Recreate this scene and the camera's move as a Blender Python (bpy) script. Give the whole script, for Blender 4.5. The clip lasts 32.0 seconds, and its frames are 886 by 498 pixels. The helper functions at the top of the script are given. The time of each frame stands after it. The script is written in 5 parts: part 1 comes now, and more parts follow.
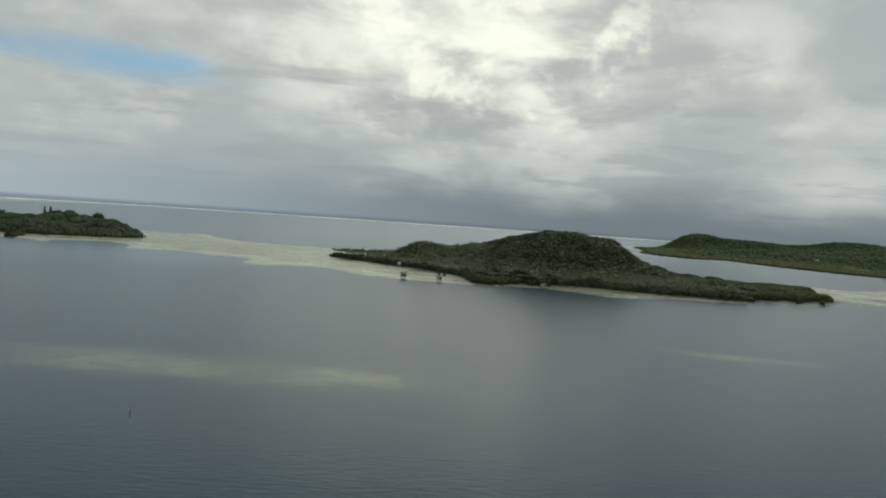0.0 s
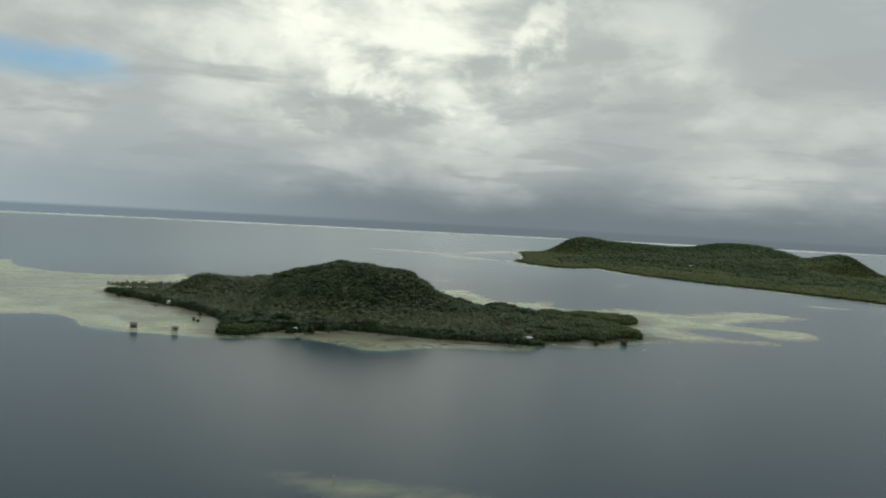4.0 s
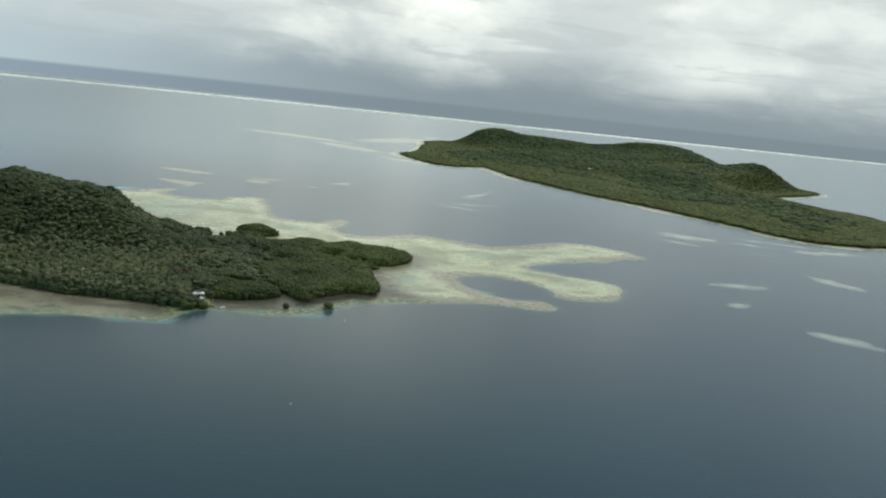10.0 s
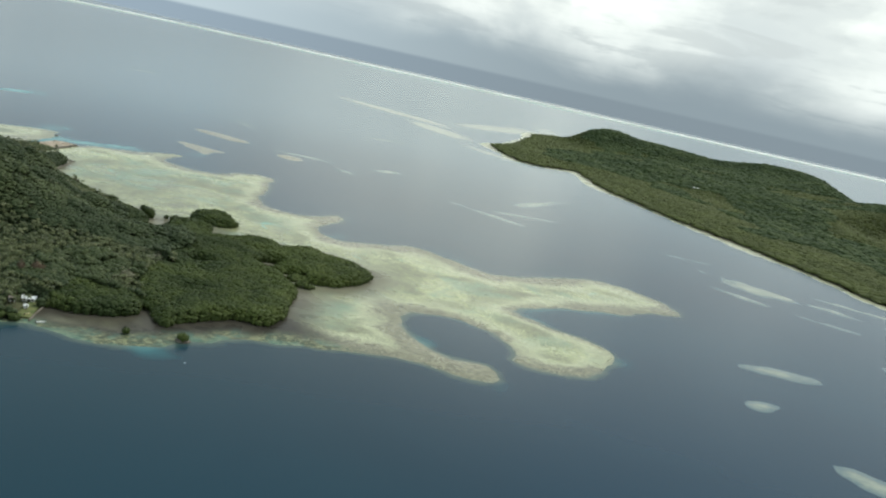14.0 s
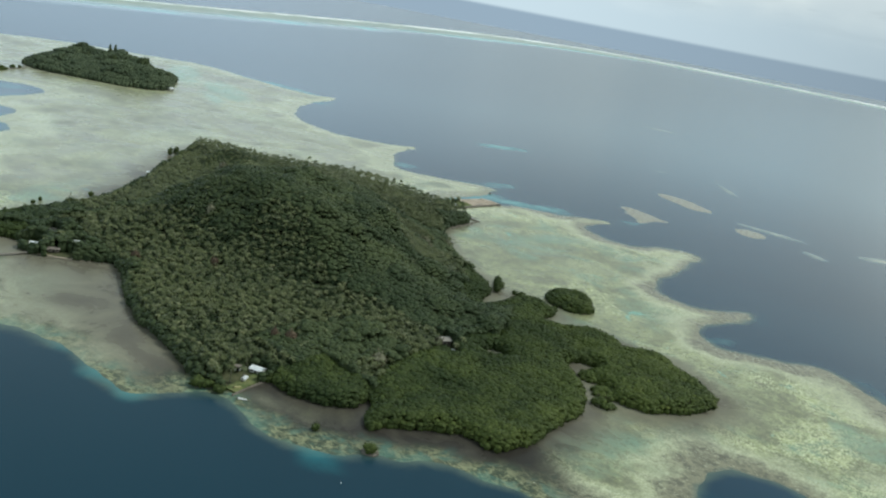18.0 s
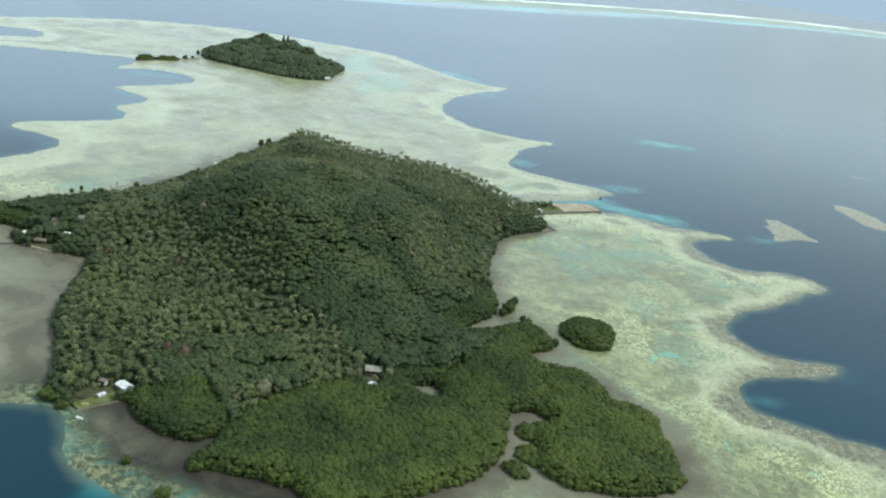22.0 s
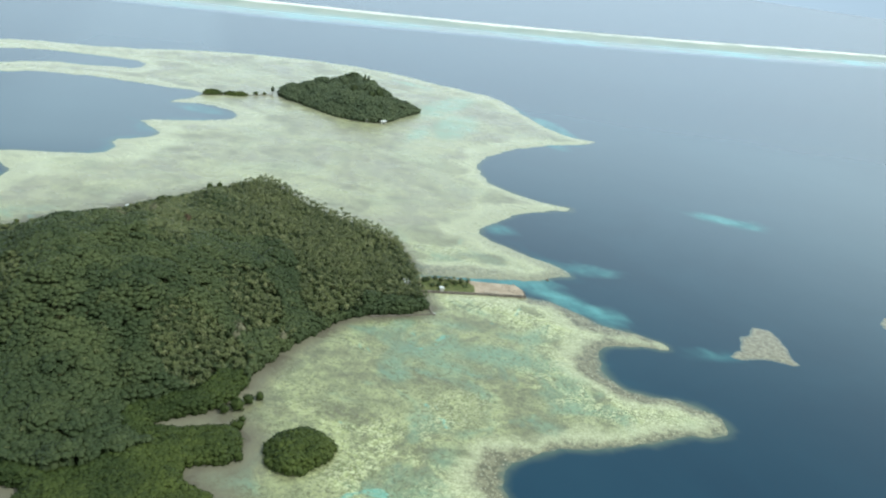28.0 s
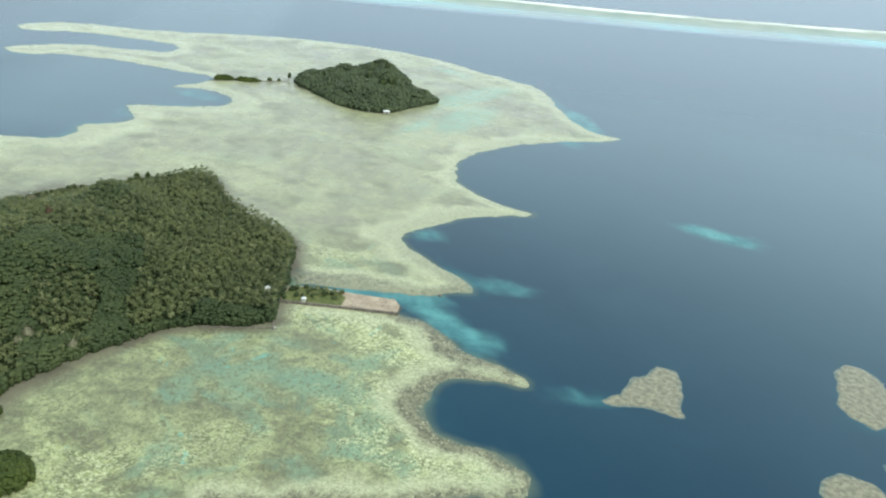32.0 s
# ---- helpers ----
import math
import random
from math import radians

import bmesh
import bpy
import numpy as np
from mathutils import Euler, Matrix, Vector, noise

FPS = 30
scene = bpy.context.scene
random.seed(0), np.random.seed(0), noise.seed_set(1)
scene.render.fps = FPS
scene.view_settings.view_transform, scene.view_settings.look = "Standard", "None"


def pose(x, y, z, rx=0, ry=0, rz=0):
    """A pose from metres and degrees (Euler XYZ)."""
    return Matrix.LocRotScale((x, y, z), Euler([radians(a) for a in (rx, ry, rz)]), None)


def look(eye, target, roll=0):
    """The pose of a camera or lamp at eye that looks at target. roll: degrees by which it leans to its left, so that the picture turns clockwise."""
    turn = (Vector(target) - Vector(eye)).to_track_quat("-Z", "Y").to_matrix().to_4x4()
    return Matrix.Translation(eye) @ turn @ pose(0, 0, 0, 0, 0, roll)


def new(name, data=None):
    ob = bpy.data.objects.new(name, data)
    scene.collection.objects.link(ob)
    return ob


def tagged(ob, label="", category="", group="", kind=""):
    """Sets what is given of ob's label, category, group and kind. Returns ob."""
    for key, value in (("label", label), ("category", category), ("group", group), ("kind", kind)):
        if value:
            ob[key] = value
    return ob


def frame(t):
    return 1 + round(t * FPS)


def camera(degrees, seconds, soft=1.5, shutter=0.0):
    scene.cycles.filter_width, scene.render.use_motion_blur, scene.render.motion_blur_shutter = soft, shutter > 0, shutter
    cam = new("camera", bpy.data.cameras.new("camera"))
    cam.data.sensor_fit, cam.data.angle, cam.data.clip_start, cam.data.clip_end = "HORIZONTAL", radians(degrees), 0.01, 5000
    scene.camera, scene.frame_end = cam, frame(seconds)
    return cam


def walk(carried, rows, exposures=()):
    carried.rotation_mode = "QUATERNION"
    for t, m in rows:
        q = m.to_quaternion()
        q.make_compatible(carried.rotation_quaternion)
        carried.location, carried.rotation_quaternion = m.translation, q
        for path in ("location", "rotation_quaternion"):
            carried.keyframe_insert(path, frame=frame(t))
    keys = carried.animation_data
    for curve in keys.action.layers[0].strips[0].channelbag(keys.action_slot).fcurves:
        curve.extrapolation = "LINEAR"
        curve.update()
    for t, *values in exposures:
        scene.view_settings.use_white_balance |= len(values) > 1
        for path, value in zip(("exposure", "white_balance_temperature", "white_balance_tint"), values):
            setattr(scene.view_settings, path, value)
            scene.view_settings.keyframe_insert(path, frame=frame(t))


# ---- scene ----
cam = camera(52.85, 32.0, soft=2.15)
ROWS = [
    (0.0, -0.12, -0.07, 41.82, 88.009, -3.948, 0.001),
    (0.5, 12.60, 9.86, 45.54, 87.876, -4.128, -0.138),
    (1.0, 25.35, 19.77, 49.26, 87.697, -3.872, -0.117),
    (1.5, 38.11, 29.69, 52.96, 87.830, -3.215, 0.053),
    (2.0, 50.92, 39.62, 56.66, 88.272, -3.178, -0.399),
    (2.5, 63.78, 49.60, 60.38, 88.399, -3.397, -1.443),
    (3.0, 76.70, 59.63, 64.04, 88.047, -3.315, -2.003),
    (3.5, 89.68, 69.73, 67.62, 88.083, -3.415, -3.489),
    (4.0, 102.71, 79.90, 71.10, 88.112, -3.011, -5.019),
    (4.5, 115.74, 90.13, 74.50, 87.669, -2.477, -5.431),
    (6.5, 167.37, 132.16, 85.60, 85.890, -0.983, -6.086),
    (7.0, 180.17, 143.33, 87.76, 85.132, -2.028, -6.443),
    (7.5, 192.95, 154.63, 89.83, 84.041, -3.018, -6.757),
    (8.0, 205.70, 166.02, 91.82, 82.755, -3.229, -6.819),
    (8.5, 218.41, 177.46, 93.73, 81.587, -3.820, -7.074),
    (9.0, 231.09, 188.94, 95.63, 80.547, -4.741, -7.079),
    (9.5, 243.70, 200.45, 97.56, 80.038, -5.663, -6.860),
    (10.0, 256.20, 212.00, 99.50, 80.458, -5.978, -7.274),
    (10.5, 268.52, 223.61, 101.48, 80.770, -6.739, -8.157),
    (11.0, 280.63, 235.35, 103.47, 80.029, -8.558, -7.569),
    (11.5, 292.49, 247.27, 105.51, 79.115, -10.405, -6.103),
    (12.0, 304.08, 259.39, 107.64, 78.396, -11.277, -4.723),
    (12.5, 315.40, 271.73, 109.89, 78.023, -11.501, -3.089),
    (13.0, 326.51, 284.25, 112.25, 78.096, -11.972, -1.438),
    (13.5, 337.44, 296.93, 114.65, 77.991, -11.924, 0.378),
    (15.5, 377.59, 351.45, 125.72, 76.829, -14.960, 14.530),
    (16.0, 386.12, 365.83, 127.88, 75.695, -14.588, 20.713),
    (16.5, 394.33, 380.32, 129.95, 74.478, -13.777, 26.567),
    (17.0, 402.18, 394.92, 131.94, 73.986, -12.748, 31.723),
    (17.5, 409.68, 409.62, 133.85, 73.961, -11.599, 35.853),
    (18.0, 416.87, 424.46, 135.73, 73.862, -10.420, 39.698),
    (18.5, 423.77, 439.45, 137.62, 73.240, -8.585, 43.535),
    (19.0, 430.41, 454.59, 139.56, 72.603, -6.960, 46.565),
    (19.5, 436.77, 469.92, 141.59, 72.048, -5.908, 48.606),
    (20.0, 442.85, 485.49, 143.72, 71.857, -5.800, 50.068),
    (20.5, 448.63, 501.33, 145.99, 71.843, -6.918, 52.177),
    (21.0, 454.13, 517.42, 148.39, 71.416, -8.201, 54.562),
    (21.5, 459.32, 533.70, 150.89, 70.710, -8.233, 56.433),
    (22.0, 464.19, 550.19, 153.48, 70.080, -8.199, 57.928),
    (22.5, 468.73, 566.88, 156.17, 69.600, -8.239, 59.431),
    (23.0, 472.93, 583.83, 158.94, 69.230, -7.977, 61.244),
    (23.5, 476.79, 601.03, 161.79, 68.919, -7.871, 63.103),
    (24.0, 480.32, 618.50, 164.69, 68.761, -8.321, 64.676),
    (24.5, 483.49, 636.24, 167.58, 68.675, -8.719, 65.943),
    (25.0, 486.31, 654.19, 170.42, 68.392, -8.965, 67.216),
    (25.5, 488.79, 672.26, 173.19, 68.057, -9.116, 68.690),
    (27.5, 490.27, 745.99, 181.86, 68.947, -7.732, 74.957),
    (28.0, 488.57, 764.92, 183.68, 69.682, -7.877, 76.276),
    (28.5, 486.54, 783.93, 185.47, 69.929, -7.848, 77.691),
    (29.0, 484.18, 802.99, 187.23, 69.603, -7.679, 79.164),
    (29.5, 481.48, 822.09, 188.99, 69.423, -7.478, 80.425),
    (30.0, 478.45, 841.20, 190.79, 69.046, -7.266, 81.637),
    (30.5, 475.11, 860.34, 192.63, 68.373, -7.255, 83.014),
    (31.0, 471.51, 879.49, 194.51, 67.836, -7.446, 84.317),
    (31.5, 467.73, 898.65, 196.44, 67.448, -7.766, 85.916),
    (32.0, 463.88, 917.81, 198.38, 67.299, -6.715, 87.211),
]
walk(cam, [(t, pose(x, y, z, rx, ry, rz)) for t, x, y, z, rx, ry, rz in ROWS],
     exposures=[(0.0, -0.1, 6550, 3), (6.5, -0.08, 6550, 3), (8.0, 0.05, 6550, 3), (9.0, 0.40, 6500, 3), (11.0, 0.52, 6500, 3), (12.0, 0.65, 6500, 3), (13.5, 0.68, 6480, 3), (16.5, 0.62, 6400, 2), (18.0, 0.55, 6200, 1),
                (19.0, 0.85, 6080, 0), (21.0, 0.92, 6080, 0), (23.0, 0.95, 6150, 0), (28.0, 1.01, 6250, 0), (28.8, 0.89, 6250, 0), (30.2, 0.87, 6300, 0), (31.0, 1.0, 6350, 0), (32.0, 1.0, 6350, 0)])

# ---- light ----
SUN_UP, SUN_AZ = 52.0, 35.0   # degrees above the horizon, degrees east of north (north is +y)


class Nodes:
    """A short way to write node trees."""

    def __init__(self, tree):
        self.tree = tree
        tree.nodes.clear()

    def add(self, kind, ins=None, **props):
        node = self.tree.nodes.new(kind)
        for key, value in props.items():
            setattr(node, key, value)
        for key, value in (ins or {}).items():
            self.put(node.inputs[key], value)
        return node

    def put(self, socket, value):
        if isinstance(value, bpy.types.NodeSocket):
            self.tree.links.new(value, socket)
        elif isinstance(value, bpy.types.Node):
            self.tree.links.new(value.outputs[0], socket)
        elif isinstance(value, tuple) and len(value) == 3 and socket.type == "RGBA":
            socket.default_value = (*value, 1.0)
        else:
            socket.default_value = value

    def math(self, op, a, b=0.0, c=0.0):
        node = self.add("ShaderNodeMath", operation=op)
        for k, value in enumerate((a, b, c)):
            self.put(node.inputs[k], value)
        return node.outputs[0]

    def span(self, value, low, high, to_low=0.0, to_high=1.0, smooth=True):
        node = self.add("ShaderNodeMapRange", interpolation_type="SMOOTHSTEP" if smooth else "LINEAR", clamp=True)
        for k, v in zip(("Value", "From Min", "From Max", "To Min", "To Max"), (value, low, high, to_low, to_high)):
            self.put(node.inputs[k], v)
        return node.outputs[0]

    def mix(self, fac, a, b, blend="MIX"):
        node = self.add("ShaderNodeMix", data_type="RGBA", blend_type=blend, clamp_factor=True)
        self.put(node.inputs[0], fac)
        self.put(node.inputs[6], a)
        self.put(node.inputs[7], b)
        return node.outputs[2]

    def noise(self, vector, scale, detail=3.0, rough=0.55, distort=0.0):
        node = self.add("ShaderNodeTexNoise", {"Scale": scale, "Detail": detail, "Roughness": rough, "Distortion": distort})
        self.put(node.inputs["Vector"], vector)
        return node.outputs[0]

    def stretch(self, vector, x, y, z):
        node = self.add("ShaderNodeVectorMath", operation="MULTIPLY")
        self.put(node.inputs[0], vector)
        node.inputs[1].default_value = (x, y, z)
        return node.outputs[0]


def build_sky():
    world = bpy.data.worlds.new("sky")
    scene.world = world
    world.use_nodes = True
    n = Nodes(world.node_tree)
    way = n.add("ShaderNodeTexCoord").outputs["Generated"]
    parts = n.add("ShaderNodeSeparateXYZ", {0: way})
    x, y, z = parts.outputs
    up = n.math("MULTIPLY", n.math("ARCSINE", z), 57.2958)
    az = n.math("MULTIPLY", n.math("ARCTAN2", x, y), 57.2958)
    clear = n.add("ShaderNodeTexSky", sky_type="NISHITA", sun_disc=False, sun_elevation=radians(SUN_UP),
                  sun_rotation=radians(SUN_AZ))
    # cloud banks, flatter than they are wide
    flat = n.stretch(way, 5.0, 5.0, 9.0)
    big = n.noise(flat, 0.45, 2.0, 0.5, 0.2)
    mid = n.noise(flat, 1.1, 6.0, 0.5, 0.35)
    # the underside of the deck, drawn together towards the horizon
    low = n.math("ADD", n.math("MAXIMUM", z, 0.0), 0.10)
    under = n.add("ShaderNodeCombineXYZ", {0: n.math("DIVIDE", x, low), 1: n.math("DIVIDE", y, low)})
    layer = n.noise(under, 1.15, 7.0, 0.58, 0.5)
    fine = n.math("ADD", n.math("MULTIPLY", n.noise(flat, 2.4, 8.0, 0.56, 0.25), 0.55), n.math("MULTIPLY", layer, 0.45))
    heap = n.noise(n.stretch(way, 9.0, 9.0, 13.0), 1.25, 9.0, 0.60, 0.15)
    # the bright break to the north, where the cloud is thin
    d1 = n.math("DIVIDE", n.math("SUBTRACT", az, 2.0), 13.0)
    d2 = n.math("DIVIDE", n.math("SUBTRACT", up, 11.0), 7.0)
    thin = n.math("EXPONENT", n.math("MULTIPLY", n.math("ADD", n.math("MULTIPLY", d1, d1), n.math("MULTIPLY", d2, d2)), -1.0))
    veil = n.math("ADD", n.math("MULTIPLY", big, 0.55), n.math("MULTIPLY", thin, 0.36))
    grey = n.mix(n.span(veil, 0.22, 0.62), (0.62, 0.655, 0.665), (0.84, 0.85, 0.805))
    shadow = n.math("MULTIPLY", n.span(n.math("ADD", n.math("MULTIPLY", mid, 0.7), n.math("MULTIPLY", fine, 0.3)), 0.58, 0.38), 0.34)
    grey = n.mix(shadow, grey, (0.45, 0.49, 0.535))
    puff = n.math("ADD", n.math("ADD", n.math("MULTIPLY", mid, 0.45), n.math("MULTIPLY", fine, 0.55)), n.math("MULTIPLY", thin, 0.10))
    grey = n.mix(n.span(puff, 0.48, 0.64, 0.0, 0.85), grey, n.mix(n.span(veil, 0.3, 0.6), (0.82, 0.84, 0.835), (1.42, 1.41, 1.27)))
    bulge = n.math("MULTIPLY", n.span(heap, 0.49, 0.64), n.span(n.math("ADD", thin, n.math("MULTIPLY", big, 0.5)), 0.45, 0.95))
    grey = n.mix(n.math("MULTIPLY", bulge, 0.75), grey, (1.42, 1.40, 1.25))
    base = n.math("MULTIPLY", n.span(layer, 0.50, 0.38, 0.0, 0.6), n.span(up, 14.0, 5.0, 0.3, 1.0))
    grey = n.mix(base, grey, (0.50, 0.53, 0.545))
    grey = n.mix(n.span(az, -24.0, -60.0, 0.0, 0.92), grey, (0.70, 0.81, 0.97))
    grey = n.mix(n.span(up, 13.0, 27.0, 0.0, 0.8), grey, (0.31, 0.37, 0.39))
    # rain haze low over the sea, lighter to the west
    ragged = n.math("ADD", up, n.math("MULTIPLY", n.math("SUBTRACT", mid, 0.5), 4.0))
    east = n.span(az, -38.0, 12.0)
    haze = n.mix(east, (0.55, 0.63, 0.70), (0.235, 0.28, 0.32))
    haze = n.mix(n.span(az, -40.0, -75.0), haze, (0.66, 0.77, 0.94))
    deck = n.mix(n.span(ragged, 0.3, 4.2), haze, grey)
    # sea beyond the last sheet of water
    distant = n.mix(east, (0.29, 0.36, 0.45), (0.20, 0.24, 0.28))
    distant = n.mix(n.span(az, -40.0, -75.0), distant, (0.38, 0.49, 0.62))
    deck = n.mix(n.span(up, -0.40, -0.15), distant, deck)
    # a blue gap
    g1 = n.math("DIVIDE", n.math("ADD", az, 20.5), 7.5)
    g2 = n.math("DIVIDE", n.math("SUBTRACT", up, n.math("ADD", 7.4, n.math("MULTIPLY", az, -0.03))), 1.2)
    gap = n.math("SUBTRACT", 1.0, n.math("ADD", n.math("MULTIPLY", g1, g1), n.math("MULTIPLY", g2, g2)))
    gap = n.span(n.math("ADD", gap, n.math("MULTIPLY", n.math("SUBTRACT", fine, 0.5), 4.5)), -0.5, 1.3, 0.0, 0.92)
    clouds = n.add("ShaderNodeBackground", {0: deck, 1: 0.8})
    blue = n.add("ShaderNodeBackground", {0: n.mix(1.0, clear.outputs[0], (0.68, 0.86, 1.0), "MULTIPLY"), 1: 0.1})
    both = n.add("ShaderNodeMixShader", {0: gap, 1: clouds.outputs[0], 2: blue.outputs[0]})
    n.add("ShaderNodeOutputWorld", {0: both.outputs[0]})


build_sky()
sun = new("sun", bpy.data.lights.new("sun", "SUN"))
sun.data.energy, sun.data.angle, sun.data.color = 1.5, radians(12), (1.0, 0.96, 0.88)
a_up, a_az = radians(SUN_UP), radians(SUN_AZ)
sun.matrix_world = look((0, 0, 500), (-300 * math.sin(a_az) * math.cos(a_up), -300 * math.cos(a_az) * math.cos(a_up), 500 - 300 * math.sin(a_up)))


# ---- materials ----
def material(name, rough=0.8, spec=0.3):
    m = bpy.data.materials.new(name)
    m.use_nodes = True
    n = Nodes(m.node_tree)
    shader = n.add("ShaderNodeBsdfPrincipled", {"Roughness": rough, "Specular IOR Level": spec})
    n.add("ShaderNodeOutputMaterial", {0: shader.outputs[0]})
    place = n.add("ShaderNodeNewGeometry").outputs["Position"]
    return m, n, shader, place


def bump(n, shader, height, strength, distance):
    node = n.add("ShaderNodeBump", {"Strength": strength, "Distance": distance, "Height": height})
    n.put(shader.inputs["Normal"], node.outputs[0])


def attribute(n, name):
    return n.add("ShaderNodeAttribute", attribute_name=name).outputs["Fac"]


def sea_material():
    m, n, shader, place = material("sea_water", 0.25, 0.34)
    shader.inputs["IOR"].default_value = 1.33
    off = attribute(n, "off_reef")           # metres from the nearest reef edge
    shoal = attribute(n, "shoal")            # 0 deep, 1 drowned shoal
    patch = n.noise(place, 0.006, 4.0, 0.6, 0.4)
    drift = n.noise(place, 0.07, 5.0, 0.62, 0.7)
    deep = n.mix(n.span(patch, 0.3, 0.7), (0.007, 0.036, 0.070), (0.011, 0.049, 0.086))
    # haze over the far water, painted as a paler grey-blue base colour
    deep = n.mix(n.math("MULTIPLY", attribute(n, "lagoon_haze"), n.span(patch, 0.2, 0.8, 0.95, 1.0)), deep, (0.115, 0.175, 0.22))
    bay = attribute(n, "olive")
    deep = n.mix(n.math("MULTIPLY", bay, 0.65), deep, (0.004, 0.027, 0.040))
    wavering = n.math("ADD", off, n.math("MULTIPLY", n.math("SUBTRACT", drift, 0.5), n.span(bay, 0.0, 1.0, 4.0, 8.0)))
    slope = n.mix(n.span(wavering, -3.0, n.span(bay, 0.0, 1.0, 5.0, 6.0)), (0.105, 0.145, 0.115), deep)
    turq = n.math("MULTIPLY", n.math("MULTIPLY", n.span(wavering, 2.0, 13.0, 0.55, 0.0), n.span(bay, 0.0, 1.0, 0.25, 1.0)), n.span(n.noise(place, 0.016, 2.0), 0.54, 0.68))
    slope = n.mix(turq, slope, (0.05, 0.33, 0.37))
    drowned = n.mix(n.span(n.noise(place, 0.05, 5.0, 0.65), 0.35, 0.7), (0.055, 0.18, 0.21), (0.12, 0.34, 0.35))
    muddy = n.mix(n.span(n.noise(place, 0.03, 5.0, 0.65), 0.35, 0.7), (0.08, 0.11, 0.085), (0.26, 0.28, 0.17))
    drowned = n.mix(bay, drowned, muddy)
    drowned = n.mix(attribute(n, "pale"), drowned, (0.42, 0.44, 0.35))
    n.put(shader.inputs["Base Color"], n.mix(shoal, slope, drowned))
    ripple = n.noise(n.stretch(place, 0.30, 0.85, 1), 1.0, 3.0, 0.55)
    swell = n.noise(n.stretch(place, 0.05, 0.09, 1), 1.0, 2.0)
    shader.inputs["Roughness"].default_value = 0.23
    calm = n.span(n.add("ShaderNodeSeparateXYZ", {0: place}).outputs[1], 240.0, 560.0, 1.0, 0.03)
    bump(n, shader, n.math("MULTIPLY", n.math("ADD", ripple, n.math("MULTIPLY", swell, 0.5)), calm), 0.20, 0.35)
    return m


def reef_material():
    m, n, shader, place = material("coral_flat", 0.3, 0.5)
    inner = attribute(n, "inside")           # metres inward from the reef edge
    shore = attribute(n, "shore")            # metres out from the island's edge
    still = attribute(n, "quiet")            # 1 on the calm sandy flats towards the small isle
    far = n.noise(place, 0.012, 4.0, 0.6, 0.5)
    soft = n.noise(place, 0.035, 5.0, 0.6, 0.4)
    blotch = n.noise(place, 0.085, 5.0, 0.6, 0.6)
    mottle = n.noise(place, 0.30, 4.0, 0.6, 0.6)
    fleck = n.noise(n.stretch(place, 0.7, 1.1, 1), 1.0, 3.0, 0.6, 0.8)
    grain = n.math("ADD", n.math("MULTIPLY", mottle, 0.6), n.math("MULTIPLY", fleck, 0.4))
    chip = n.noise(n.stretch(place, 1.00, 0.70, 1), 1.0, 3.0, 0.55, 1.4)
    shade = n.noise(n.stretch(place, 0.40, 0.55, 1), 1.0, 4.0, 0.65, 1.0)
    heads = n.add("ShaderNodeTexVoronoi", {"Vector": place, "Scale": 0.34})
    lone = n.add("ShaderNodeSeparateXYZ", {0: heads.outputs["Color"]}).outputs
    head = n.math("MULTIPLY", n.span(heads.outputs["Distance"], 0.42, 0.18), n.span(lone[0], 0.62, 0.75))
    # sand, weed and coral rubble in small patches
    flat = n.mix(n.span(n.math("ADD", n.math("MULTIPLY", blotch, 0.5), n.math("MULTIPLY", grain, 0.5)), 0.40, 0.60), (0.125, 0.145, 0.062), (0.365, 0.400, 0.185))
    flat = n.mix(n.span(far, 0.56, 0.42, 0.0, 0.35), flat, (0.25, 0.255, 0.17))
    weed = n.math("MAXIMUM", n.span(soft, 0.50, 0.62, 0.0, 0.85), attribute(n, "weed"))
    flat = n.mix(n.math("MULTIPLY", weed, n.span(mottle, 0.30, 0.62, 1.0, 0.45)), flat, (0.135, 0.132, 0.085))
    pool = n.math("MULTIPLY", n.span(n.noise(place, 0.024, 4.0, 0.6, 0.6), 0.50, 0.62), n.span(blotch, 0.35, 0.62, 0.35, 0.75))
    pool = n.math("MAXIMUM", pool, n.math("MULTIPLY", attribute(n, "pool"), n.span(mottle, 0.3, 0.65, 0.6, 0.9)))
    flat = n.mix(pool, flat, (0.165, 0.275, 0.200))
    gully = n.math("MULTIPLY", n.span(n.noise(place, 0.046, 4.0, 0.6, 0.9), 0.65, 0.71), 0.75)
    flat = n.mix(gully, flat, (0.17, 0.40, 0.33))
    flat = n.mix(n.span(shade, 0.525, 0.60, 0.0, 0.75), flat, (0.115, 0.122, 0.064))
    flat = n.mix(n.math("MULTIPLY", head, n.span(blotch, 0.42, 0.6, 0.0, 0.6)), flat, (0.135, 0.135, 0.085))
    pale = n.math("MULTIPLY", n.span(chip, 0.515, 0.545), n.span(n.math("ADD", weed, pool), 0.9, 0.1, 0.22, 0.9))
    pale = n.math("MULTIPLY", pale, n.math("MULTIPLY", n.span(far, 0.40, 0.58, 0.2, 1.0), n.span(inner, 25.0, 75.0, 1.0, 0.55)))
    flat = n.mix(pale, flat, (0.66, 0.685, 0.43))
    quiet = n.mix(n.span(far, 0.38, 0.65), (0.245, 0.240, 0.165), (0.365, 0.375, 0.228))
    quiet = n.mix(n.span(blotch, 0.44, 0.64, 0.0, 0.45), quiet, (0.44, 0.45, 0.275))
    quiet = n.mix(n.math("MULTIPLY", n.span(soft, 0.52, 0.63), n.span(blotch, 0.35, 0.6, 0.8, 0.3)), quiet, (0.175, 0.178, 0.112))
